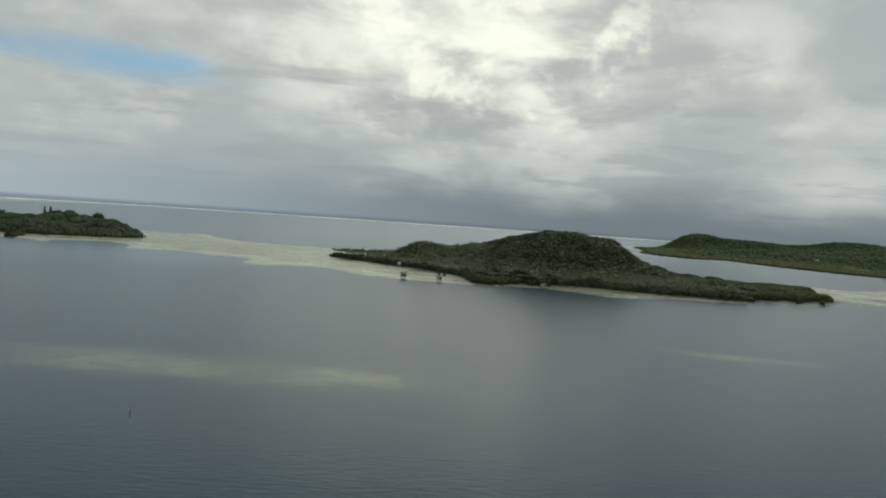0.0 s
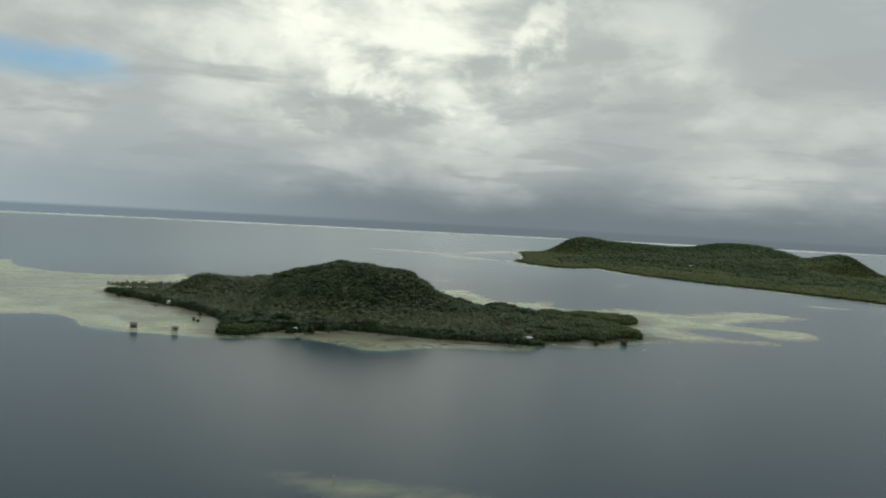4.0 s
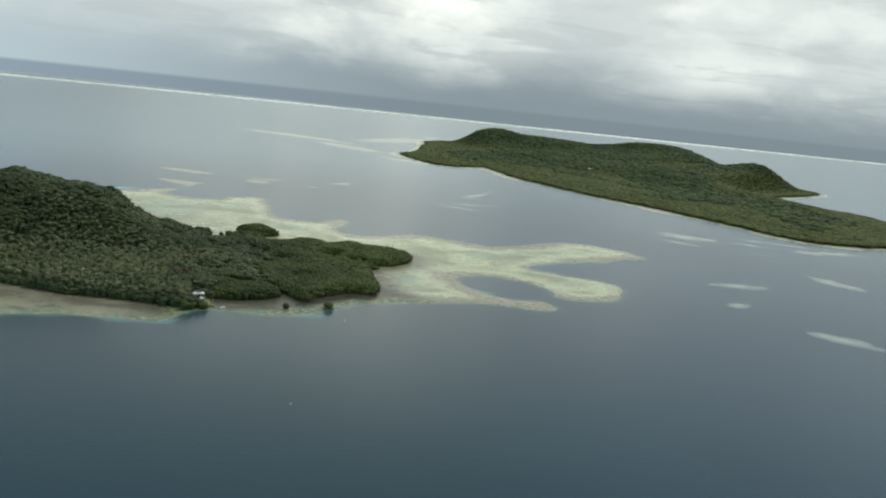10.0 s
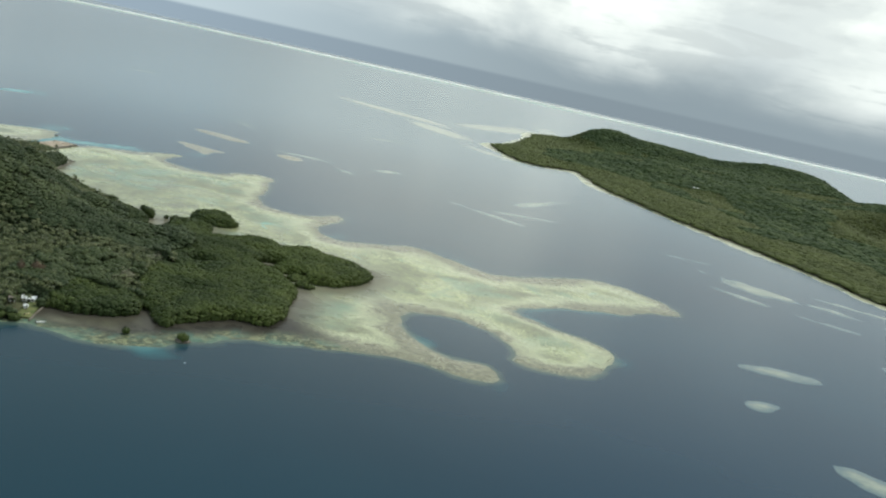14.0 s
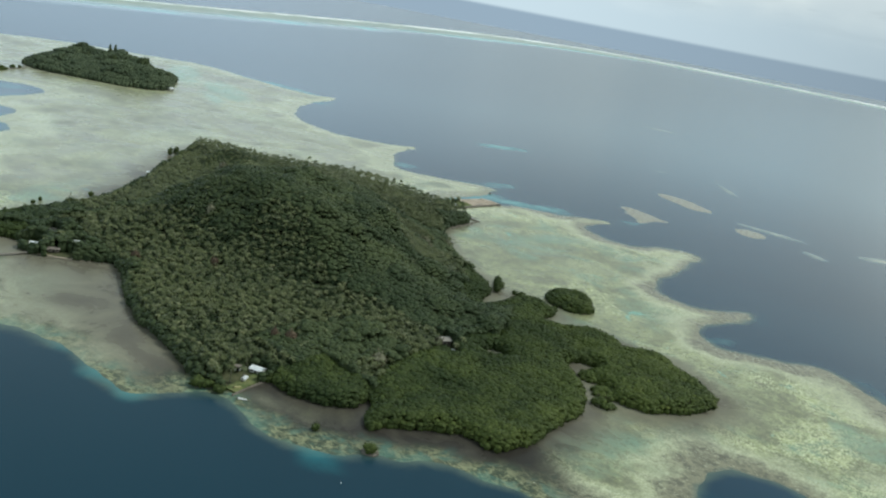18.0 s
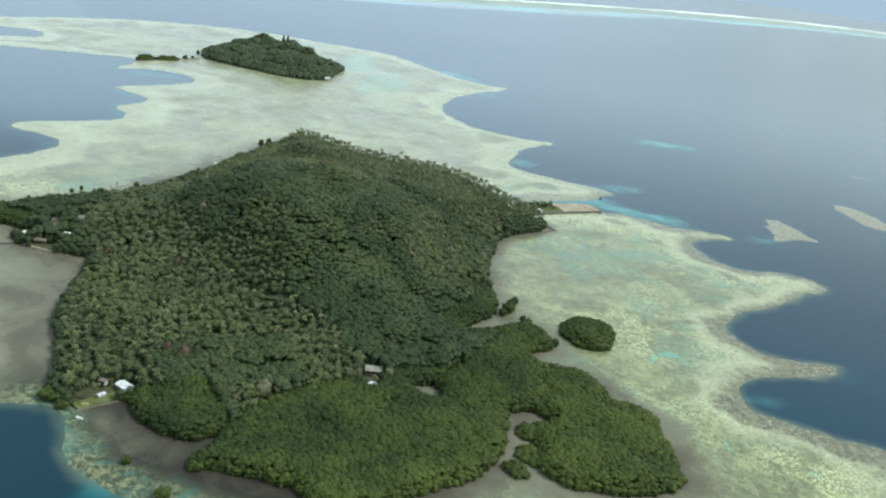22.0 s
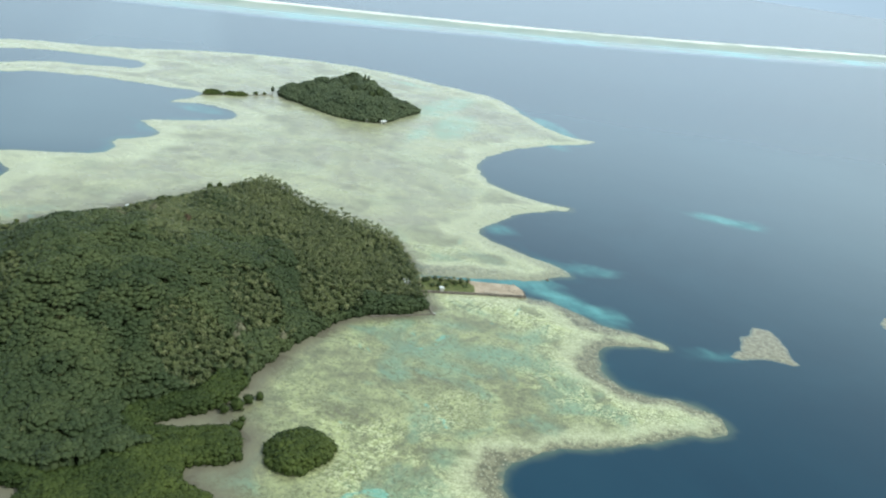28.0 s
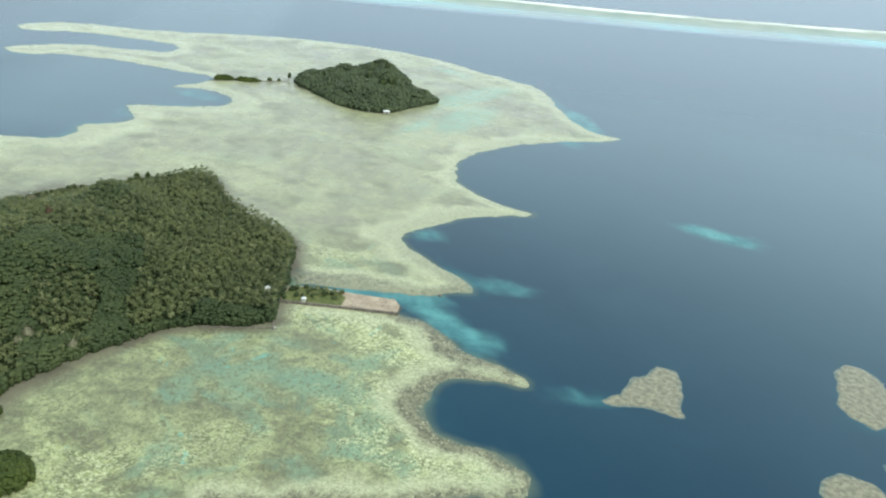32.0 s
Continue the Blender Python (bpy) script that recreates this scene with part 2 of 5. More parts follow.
    quiet = n.mix(n.math("MULTIPLY", n.span(shade, 0.54, 0.62), n.span(far, 0.42, 0.58, 0.15, 0.6)), quiet, (0.20, 0.20, 0.13))
    quiet = n.mix(n.math("MULTIPLY", n.span(chip, 0.58, 0.63), n.span(far, 0.45, 0.6, 0.05, 0.4)), quiet, (0.57, 0.575, 0.39))
    quiet = n.mix(n.math("MULTIPLY", attribute(n, "pool"), n.span(blotch, 0.36, 0.62, 0.8, 0.3)), quiet, (0.30, 0.46, 0.345))
    flat = n.mix(n.math("MULTIPLY", still, n.span(far, 0.30, 0.60, 0.97, 0.75)), flat, quiet)
    # a pale crest, then the darker living rim, broad on the open side and thin in the bays
    wob = n.math("ADD", inner, n.math("MULTIPLY", n.math("SUBTRACT", soft, 0.5), 40.0))
    broad = n.span(n.noise(place, 0.0075, 2.0, 0.5), 0.40, 0.60)
    line = n.span(broad, 0.0, 1.0, 6.0, 17.0, False)
    crest = n.mix(n.span(n.math("SUBTRACT", wob, line), 0.0, 14.0, 0.85, 0.0), flat, n.mix(n.span(chip, 0.42, 0.58), (0.35, 0.37, 0.23), (0.54, 0.56, 0.37)))
    edge = n.math("ADD", n.math("MULTIPLY", n.math("SUBTRACT", grain, 0.5), 14.0), n.math("MULTIPLY", n.math("SUBTRACT", soft, 0.5), 30.0))
    living = n.mix(n.span(grain, 0.40, 0.58), (0.110, 0.108, 0.070), (0.235, 0.225, 0.145))
    living = n.mix(n.span(fleck, 0.61, 0.66, 0.0, 0.75), living, (0.52, 0.52, 0.37))
    within = n.math("ADD", inner, edge)
    rim = n.mix(n.span(n.math("SUBTRACT", within, line), -7.0, 3.5), living, crest)
    rim = n.mix(n.span(n.math("ADD", inner, n.math("MULTIPLY", edge, 0.35)), -1.5, 2.5), (0.105, 0.135, 0.105), rim)
    rim = n.mix(n.math("MULTIPLY", still, 0.75), rim, crest)
    # dark mud under the mangroves and in the bay
    spot = n.add("ShaderNodeSeparateXYZ", {0: place}).outputs
    silty = n.math("MULTIPLY", n.span(spot[1], 705.0, 650.0), n.span(spot[0], 175.0, 210.0))
    mud = n.mix(n.span(soft, 0.35, 0.7), (0.032, 0.029, 0.025), (0.068, 0.061, 0.050))
    mud = n.mix(silty, n.mix(n.span(soft, 0.35, 0.7), (0.115, 0.105, 0.08), (0.20, 0.19, 0.14)), mud)
    near = n.math("ADD", shore, n.math("MULTIPLY", n.math("SUBTRACT", soft, 0.5), 26.0))
    strip = n.mix(n.span(grain, 0.44, 0.60), (0.06, 0.075, 0.05), (0.25, 0.26, 0.15))
    strip = n.mix(n.span(blotch, 0.45, 0.62, 0.0, 0.6), strip, (0.10, 0.21, 0.17))
    lowland = n.mix(n.span(n.math("ADD", inner, edge), 2.0, 15.0), strip, mud)
    wet = n.span(near, 0.0, 26.0, 0.0, 1.0)
    n.put(shader.inputs["Base Color"], n.mix(wet, lowland, rim))
    n.put(shader.inputs["Roughness"], n.span(soft, 0.3, 0.7, 0.24, 0.32))
    n.put(shader.inputs["Specular IOR Level"], n.span(wet, 0.0, 1.0, 0.07, 0.42))
    bump(n, shader, n.math("ADD", grain, n.math("MULTIPLY", blotch, 1.5)), 0.12, 0.12)
    return m


def patch_material(name, far):
    """far: 0 for banks that rise to the surface, 1 for drowned, blurred patches."""
    m, n, shader, place = material(name, 0.25, 0.45)
    inner = attribute(n, "inside")
    grain = n.noise(place, 0.35, 5.0, 0.7)
    base = n.mix(n.span(grain, 0.35, 0.65), (0.165, 0.155, 0.11), (0.30, 0.285, 0.20))
    base = n.mix(n.span(n.noise(place, 0.9, 3.0, 0.6), 0.58, 0.70, 0.0, 0.5), base, (0.10, 0.095, 0.07))
    if far:
        base = n.mix(n.span(n.noise(place, 0.06, 4.0, 0.6), 0.35, 0.65), (0.205, 0.245, 0.205), (0.285, 0.32, 0.255))
    edge = n.math("ADD", inner, n.math("MULTIPLY", n.math("SUBTRACT", grain, 0.5), 9.0 if far else 4.0))
    n.put(shader.inputs["Base Color"], n.mix(n.span(edge, -2.0, 9.0 if far else 2.5), (0.055, 0.115, 0.145) if far else (0.055, 0.125, 0.14), base))
    bump(n, shader, grain, 0.4, 0.3)
    return m


def surf_material():
    m, n, shader, place = material("surf_foam", 0.7, 0.3)
    across = attribute(n, "across")          # 0 on the lagoon side, 1 on the ocean side
    tear = n.noise(n.stretch(place, 0.012, 0.012, 1), 1.0, 5.0, 0.7)
    wob = n.math("ADD", across, n.math("MULTIPLY", n.math("SUBTRACT", tear, 0.5), 0.16))
    clear = n.span(n.noise(place, 0.0035, 3.0, 0.6), 0.40, 0.62)
    c = n.mix(n.span(wob, 0.0, 0.26), (0.085, 0.14, 0.20), n.mix(clear, (0.20, 0.28, 0.27), (0.17, 0.42, 0.43)))
    c = n.mix(n.span(wob, 0.28, 0.60), c, n.mix(n.span(tear, 0.35, 0.65), (0.29, 0.36, 0.33), (0.40, 0.45, 0.40)))
    breaking = n.span(n.noise(place, 0.0022, 4.0, 0.65), 0.36, 0.56, 0.4, 1.0)
    c = n.mix(n.math("MULTIPLY", n.span(wob, 0.79, 0.84), breaking), c, (0.86, 0.88, 0.88))
    c = n.mix(n.span(wob, 0.93, 1.0), c, (0.03, 0.08, 0.12))
    n.put(shader.inputs["Base Color"], c)
    n.put(shader.inputs["Roughness"], n.span(wob, 0.3, 0.8, 0.22, 0.7))
    return m


def leaf_material(name, dark, light, dry, rough=0.6, spec=0.2):
    m, n, shader, place = material(name, rough, spec)
    tint = attribute(n, "tint")
    info = n.add("ShaderNodeNewGeometry").outputs["Random Per Island"]
    broad = n.noise(place, 0.028, 5.0, 0.65)
    spray = n.noise(place, 1.6, 3.0, 0.6)
    c = n.mix(n.span(broad, 0.36, 0.64, 0.0, 0.72), dark, light)
    c = n.mix(n.span(n.noise(place, 0.013, 3.0, 0.6), 0.45, 0.64, 0.0, 0.5), c, dark)
    c = n.mix(n.math("MULTIPLY", info, 0.22), c, light)
    c = n.mix(n.span(tint, 0.45, 0.85, 0.0, 0.55), c, light)
    c = n.mix(n.span(tint, 0.86, 1.0, 0.0, 0.7), c, dry)
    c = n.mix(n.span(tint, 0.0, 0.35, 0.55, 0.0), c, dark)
    c = n.mix(n.span(spray, 0.62, 0.40, 0.0, 0.45), c, dark)
    n.put(shader.inputs["Base Color"], c)
    return m


def plain_material(name, a, b, scale=0.8, rough=0.8, spec=0.3, grain=6.0):
    m, n, shader, place = material(name, rough, spec)
    big = n.noise(place, scale, 4.0, 0.6)
    small = n.noise(place, scale * grain, 4.0, 0.65)
    both = n.math("ADD", n.math("MULTIPLY", big, 0.65), n.math("MULTIPLY", small, 0.35))
    n.put(shader.inputs["Base Color"], n.mix(n.span(both, 0.36, 0.64), a, b))
    bump(n, shader, small, 0.3, 0.05)
    return m


SEA, REEF, PATCH, SURF = sea_material(), reef_material(), patch_material("coral_bank_rubble", 0), surf_material()
SHALLOW = patch_material("drowned_patch_coral", 1)
SOIL = plain_material("forest_floor", (0.046, 0.058, 0.024), (0.10, 0.098, 0.048), 0.25)
GRASS = plain_material("rough_grass", (0.07, 0.10, 0.03), (0.17, 0.18, 0.07), 0.3)
BROAD = leaf_material("broad_leaves", (0.035, 0.053, 0.023), (0.098, 0.119, 0.047), (0.17, 0.16, 0.085), 0.6, 0.16)
PALM = leaf_material("palm_fronds", (0.055, 0.072, 0.026), (0.158, 0.173, 0.066), (0.235, 0.24, 0.115), 0.45, 0.26)
MANGROVE = leaf_material("mangrove_leaves", (0.026, 0.042, 0.013), (0.106, 0.133, 0.030), (0.150, 0.178, 0.042), 0.65, 0.15)
FARWOOD = leaf_material("cape_canopy", (0.030, 0.050, 0.020), (0.080, 0.108, 0.037), (0.13, 0.15, 0.05), 0.7, 0.08)
SHOREWOOD = leaf_material("cape_mangrove_leaves", (0.056, 0.068, 0.021), (0.104, 0.122, 0.036), (0.13, 0.148, 0.05), 0.7, 0.08)
# leaf colours paled and greyed: distance haze over the isle, painted in
HAZED_ISLEWOOD = leaf_material("hazed_isle_leaves", (0.058, 0.080, 0.046), (0.122, 0.148, 0.080), (0.17, 0.17, 0.10), 0.65, 0.12)
BARK = plain_material("grey_bark", (0.10, 0.085, 0.065), (0.22, 0.19, 0.15), 1.5)
SANDY = plain_material("crushed_coral_fill", (0.30, 0.24, 0.185), (0.48, 0.40, 0.32), 0.12, 0.9, 0.2)
STONE = plain_material("dark_rubble", (0.10, 0.09, 0.075), (0.24, 0.21, 0.18), 0.6)
CONCRETE = plain_material("weathered_concrete", (0.34, 0.32, 0.28), (0.52, 0.50, 0.45), 0.5)
TIMBER = plain_material("grey_timber", (0.13, 0.11, 0.09), (0.27, 0.24, 0.20), 1.2)
ZINC = plain_material("pale_sheet_roof", (0.60, 0.62, 0.64), (0.80, 0.81, 0.82), 0.7, 0.45, 0.5)
RUST = plain_material("rusty_sheet_roof", (0.15, 0.125, 0.11), (0.26, 0.225, 0.195), 0.7, 0.6)
OLDSHEET = plain_material("weathered_sheet_roof", (0.24, 0.215, 0.185), (0.40, 0.37, 0.33), 0.9, 0.6)
PAINT = plain_material("faded_wall_paint", (0.40, 0.40, 0.37), (0.60, 0.59, 0.54), 0.7)
DARK = plain_material("dim_opening", (0.02, 0.02, 0.02), (0.035, 0.035, 0.03), 1.0)
WHITE = plain_material("white_boat_paint", (0.70, 0.71, 0.70), (0.82, 0.82, 0.80), 1.0, 0.4)

# ---- the chart: coast and reef lines, in units of 0.7 m ----
UNIT = 0.7


def chart(text):
    return np.array([[float(v) for v in pair.split(",")] for pair in text.split()]) * UNIT


def rounded(line, times=2):
    for _ in range(times):
        nxt = np.roll(line, -1, axis=0)
        line = np.stack([0.75 * line + 0.25 * nxt, 0.25 * line + 0.75 * nxt], 1).reshape(-1, 2)
    return line


def inside(line, x, y):
    """Signed distance in metres to a closed line, positive inside it."""
    best = np.full(x.shape, 1e18)
    odd = np.zeros(x.shape, bool)
    for (ax, ay), (bx, by) in zip(line, np.roll(line, -1, axis=0)):
        ex, ey = bx - ax, by - ay
        s = np.clip(((x - ax) * ex + (y - ay) * ey) / (ex * ex + ey * ey + 1e-9), 0, 1)
        best = np.minimum(best, (x - ax - s * ex) ** 2 + (y - ay - s * ey) ** 2)
        if ey != 0:
            odd ^= ((ay > y) != (by > y)) & (x < ex * (y - ay) / ey + ax)
    return np.where(odd, 1, -1) * np.sqrt(best)


LATTICE = np.random.RandomState(7).rand(256, 256)


def waver(x, y, size, octaves=3):
    """Smooth noise from -1 to 1 with features of about that size."""
    out, amp, total = 0, 1.0, 0
    for k in range(octaves):
        u, v = x / size * 2 ** k + 17.3 * k, y / size * 2 ** k + 5.1 * k
        i, j = np.floor(u).astype(int), np.floor(v).astype(int)
        a, b = u - i, v - j
        a, b = a * a * (3 - 2 * a), b * b * (3 - 2 * b)
        g = lambda p, q: LATTICE[p % 256, q % 256]
        out = out + amp * ((g(i, j) * (1 - a) + g(i + 1, j) * a) * (1 - b) + (g(i, j + 1) * (1 - a) + g(i + 1, j + 1) * a) * b)
        total, amp = total + amp, amp * 0.5
    return out / total * 2 - 1


def smooth(v, low, high):
    s = np.clip((v - low) / (high - low), 0, 1)
    return s * s * (3 - 2 * s)


COAST_SOUTH = chart("-143,1152 -122,1127 -106,1107 -90,1090 -76,1070 -62,1055 -28,1018 -6,986 12,958 23,930 27,908 29,886 32,862 28,842 49,835 62,851 71,869 96,860 112,870 127,888 134,902 182,875 "
                    "216,862 246,859 277,851 292,848 303,856 303,881 312,878 334,883 345,891 345,903 337,916 350,905 358,890 365,886 367,899 379,910 393,925 405,921 412,926 "
                    "415,941 413,973 413,995 401,1019 383,1039")
COAST_NORTH = chart("391,1040 418,1027 436,1035 450,1060 452,1084 437,1095 424,1103 413,1109 402,1116 390,1115 380,1104 371,1110 349,1109 342,1097 "
                    "333,1090 321,1096 323,1112 316,1118 300,1123 286,1116 289,1100 290,1086 284,1073 279,1086 273,1105 256,1121 219,1137 187,1162 149,1200 142,1257 104,1258 81,1261 31,1260 -6,1258 -36,1228 -68,1196 -112,1180 -145,1162")
COAST = rounded(np.concatenate([COAST_SOUTH, COAST_NORTH]), 1)
SHELF_SOUTH = chart("40,822 70,838 98,834 120,822 134,806 150,790 171,791 185,803 205,812 231,818 262,813 286,817 290,843 314,852 341,848 358,853 "
                    "381,871 401,890 421,903 464,915 488,919 523,913 545,917 540,943 529,942 511,943 493,964 480,996 488,1018 510,1026 533,1014 "
                    "556,985 552,955 579,950 609,962 630,1018 615,1047 585,1055 560,1075 566,1090 604,1125 646,1142 691,1175")
SHELF_EAST = chart("716,1185 697,1232 660,1255 620,1248 552,1172 517,1193 480,1223 457,1218 421,1182 399,1188 388,1206 390,1233 400,1265 393,1297 "
                   "380,1258 352,1243 327,1255 316,1274 312,1330 304,1385 290,1410 267,1396 256,1371 230,1357 196,1358 182,1390 192,1428 162,1385 "
                   "126,1366 108,1338 90,1290 76,1290")
SHELF_NORTH = chart("69,1393 47,1400 22,1370 -17,1348 -36,1341 -62,1365 -89,1392 -110,1418 -118,1479 -139,1436 -185,1404 -242,1396 -292,1417 -356,1472 "
                    "-385,1523 -428,1640 -460,1585 -567,1570 -698,1566 -736,1508 -817,1434 -886,1323 -890,1190 -872,1083 -819,964 -823,817 -760,760")
SHELF_WEST = chart("-720,780 -750,850 -745,935 -725,1012 -668,1010 -660,950 -660,870 -600,800 -560,830 -595,890 -580,975 -562,1034 -544,1092 -519,1097 -466,1050 -474,1080 -464,1118 -416,1140 -388,1127 -376,1075 "
                   "-366,1028 -336,1044 -308,1053 -282,1030 -266,1003 -236,1007 -213,997 -206,960 -208,917 -190,893 -172,903 -162,918 -124,928 -98,911 -92,880 -80,860 -40,835 0,828")
SHELF = rounded(np.concatenate([SHELF_SOUTH, SHELF_EAST, SHELF_NORTH, SHELF_WEST]), 1)
ISLE_COAST = rounded(chart("-560,1190 -500,1238 -460,1262 -437,1298 -440,1330 -494,1366 -520,1392 -534,1399 -560,1386 -580,1372 -604,1362 -640,1360 -676,1348 -684,1300 -655,1245 -610,1208"))
CAPE_COAST = rounded(chart("548,2470 590,2290 624,2226 690,2258 736,2320 745,2180 760,2062 845,1850 928,1700 987,1569 1010,1480 1060,1435 1150,1440 "
                           "1300,1560 1400,1750 1430,1950 1371,1990 1350,2100 1368,2203 1420,2240 1640,2440 1660,2520 1600,2800 1700,3100 1500,3300 "
                           "1100,3420 860,3400 700,3260 660,2900 610,2600"))
CREEK = rounded(chart("420,1004 398,1024 383,1037 373,1044 371,1053 382,1060 387,1056 381,1049 390,1044 408,1032 424,1018"), 1)
POND = rounded(chart("331,1009 335,1024 349,1019 351,1012"))
CHANNEL = rounded(chart("72,1268 79,1266 82,1290 86,1318 92,1342 112,1342 112,1352 74,1352 76,1318 73,1290"), 1)


def hills(x, y, rows):
    z = 0
    for cx, cy, sx, sy, turn, high in rows:
        c, s = math.cos(radians(turn)), math.sin(radians(turn))
        u, v = x / UNIT - cx, y / UNIT - cy
        z = z + high * UNIT * np.exp(-(((u * c + v * s) / sx) ** 2 + ((v * c - u * s) / sy) ** 2) ** 1.25)
    return z


MAIN_HILLS = [(135, 1039, 104, 83, 20, 30.3), (184, 1063, 22, 40, 0, 4.9), (5, 1099, 72, 61, 20, 12.7), (95, 1161, 82, 58, 0, 6), (-52, 1096, 44, 22, 25, 15.4),
              (117, 1054, 34, 64, 0, 9.8), (172, 1004, 57, 25, 0, 13), (264, 1048, 32, 45, 0, 4.6)]
ISLE_HILLS = [(-616, 1331, 56, 22, 0, 11.4), (-600, 1262, 50, 36, 0, 8.2), (-485, 1315, 68, 60, 0, 13.6), (-563, 1320, 32, 33, 0, 11.9), (-667, 1310, 22, 42, 0, 20.5)]
CAPE_HILLS = [(892, 3230, 90, 150, 0, 29), (1070, 3200, 210, 170, 0, 41.5), (1499, 3200, 200, 200, 0, 62.5), (1400, 2800, 210, 330, 20, 29), (1230, 2350, 150, 250, 20, 20), (1000, 2650, 120, 260, 0, 18),
              (1453, 2420, 130, 160, 0, 27), (1290, 2030, 90, 140, 0, 14), (860, 3050, 60, 80, 0, 6), (1511, 2900, 90, 160, 0, 23), (1530, 2560, 80, 110, 0, 23), (1150, 2900, 90, 120, 0, 8)]


def main_ground(x, y):
    d = np.minimum(inside(COAST, x, y), -inside(CREEK, x, y) - 1.0) + waver(x, y, 22) * 1.6
    d = np.minimum(d, -inside(POND, x, y))
    z = -0.8 + 1.2 * smooth(d, -3, 3) + 1.2 * smooth(d, 3, 40) + hills(x, y, MAIN_HILLS) * smooth(d, 2, 55)
    spur = 1 - 2.2 * np.abs(waver(x * 0.8 + y * 0.6, (y * 0.8 - x * 0.6) * 0.55, 42, 2))
    return z + (waver(x, y, 30) * 1.2 + spur * 3.4 * smooth(z, 6, 20)) * smooth(d, 15, 60), d


def isle_ground(x, y):
    d = inside(ISLE_COAST, x, y) + waver(x, y, 22) * 2.0
    return -0.8 + 1.2 * smooth(d, -3, 3) + 1.0 * smooth(d, 3, 25) + hills(x, y, ISLE_HILLS) * smooth(d, 0, 30), d


def cape_ground(x, y):
    d = inside(CAPE_COAST, x, y) + waver(x, y, 60) * 6
    return -0.8 + 1.2 * smooth(d, -4, 4) + 2.0 * smooth(d, 10, 120) + hills(x, y, CAPE_HILLS) * smooth(d, 15, 110) + waver(x, y, 120) * 4 * smooth(d, 60, 200), d


# ---- mesh helpers ----
def mesh_from(name, verts, faces, mat, fields=None, soft=True):
    me = bpy.data.meshes.new(name)
    verts, faces = np.asarray(verts, np.float32), np.asarray(faces, np.int32)
    me.vertices.add(len(verts))
    me.vertices.foreach_set("co", verts.ravel())
    size = faces.shape[1]
    me.loops.add(faces.size)
    me.loops.foreach_set("vertex_index", faces.ravel())
    me.polygons.add(len(faces))
    me.polygons.foreach_set("loop_start", np.arange(0, faces.size, size, dtype=np.int32))
    me.update(calc_edges=True)
    me.polygons.foreach_set("use_smooth", np.full(len(faces), soft))
    for key, values in (fields or {}).items():
        me.attributes.new(key, "FLOAT", "POINT").data.foreach_set("value", np.asarray(values, np.float32))
    me.materials.append(mat)
    return me


def sheet(x0, x1, y0, y1, step):
    xs, ys = np.arange(x0, x1 + step, step), np.arange(y0, y1 + step, step)
    return np.meshgrid(xs, ys)


def grid_mesh(name, x, y, z, keep, mat, fields=None):
    rows, cols = x.shape
    ids = np.arange(rows * cols).reshape(rows, cols)
    quads = np.stack([ids[:-1, :-1], ids[:-1, 1:], ids[1:, 1:], ids[1:, :-1]], -1).reshape(-1, 4)
    quads = quads[keep.ravel()[quads].any(1)]
    used, back = np.unique(quads, return_inverse=True)
    verts = np.stack([x, y, z], -1).reshape(-1, 3)[used]
    return mesh_from(name, verts, back.reshape(-1, 4), mat, {k: v.ravel()[used] for k, v in (fields or {}).items()})


def part(name, bm, mat, parent=None, label=""):
    me = bpy.data.meshes.new(name)
    bm.to_mesh(me)
    bm.free()
    me.materials.append(mat)
    ob = new(name, me)
    ob.parent = parent
    if label:
        tagged(ob, label)
    return ob


def thing(name, place, turn, label, category, group="", kind=""):
    ob = new(name)
    ob.matrix_world = pose(*place, 0, 0, turn)
    return tagged(ob, label, category, group, kind)


def block(x, y, z, at=(0, 0, 0), bevel=0.0, taper=1.0):
    """A box of that size standing on at."""
    bm = bmesh.new()
    bmesh.ops.create_cube(bm, size=1)
    for v in bm.verts:
        k = taper if v.co.z > 0 else 1.0
        v.co = Vector((v.co.x * x * k + at[0], v.co.y * y * k + at[1], (v.co.z + 0.5) * z + at[2]))
    if bevel:
        bmesh.ops.bevel(bm, geom=bm.edges[:], offset=bevel, segments=1, affect="EDGES")
    return bm


# ---- sea, reefs and ground ----
PATCHES = [  # patch reefs: place and half sizes on the chart, turn in degrees
    (-208, 2369, 55, 11, 25), (-145, 2750, 46, 9, 15), (48, 1832, 15, 5, 40), (150, 1838, 55, 6, -48),
    (357, 1576, 14, 5, -30), (404, 1662, 24, 9, 50), (546, 1490, 52, 10, -33),
    (590, 1538, 42, 9, 20), (288, 1630, 32, 7, 6), (615, 1680, 66, 12, 62), (352, 2068, 40, 8, 35)]
SHOALS = [(745, 1070, 34, 10, 5), (718, 985, 17, 11, 30), (886, 1135, 36, 13, -70), (752, 888, 24, 9, -45), (842, 1390, 52, 20, -37), (917, 1364, 44, 18, -22), (800, 1333, 40, 6, -37), (868, 1292, 44, 7, -21), (770, 1492, 36, 6, 0),
          (1000, 1345, 60, 14, 10), (960, 1400, 70, 8, -20)]
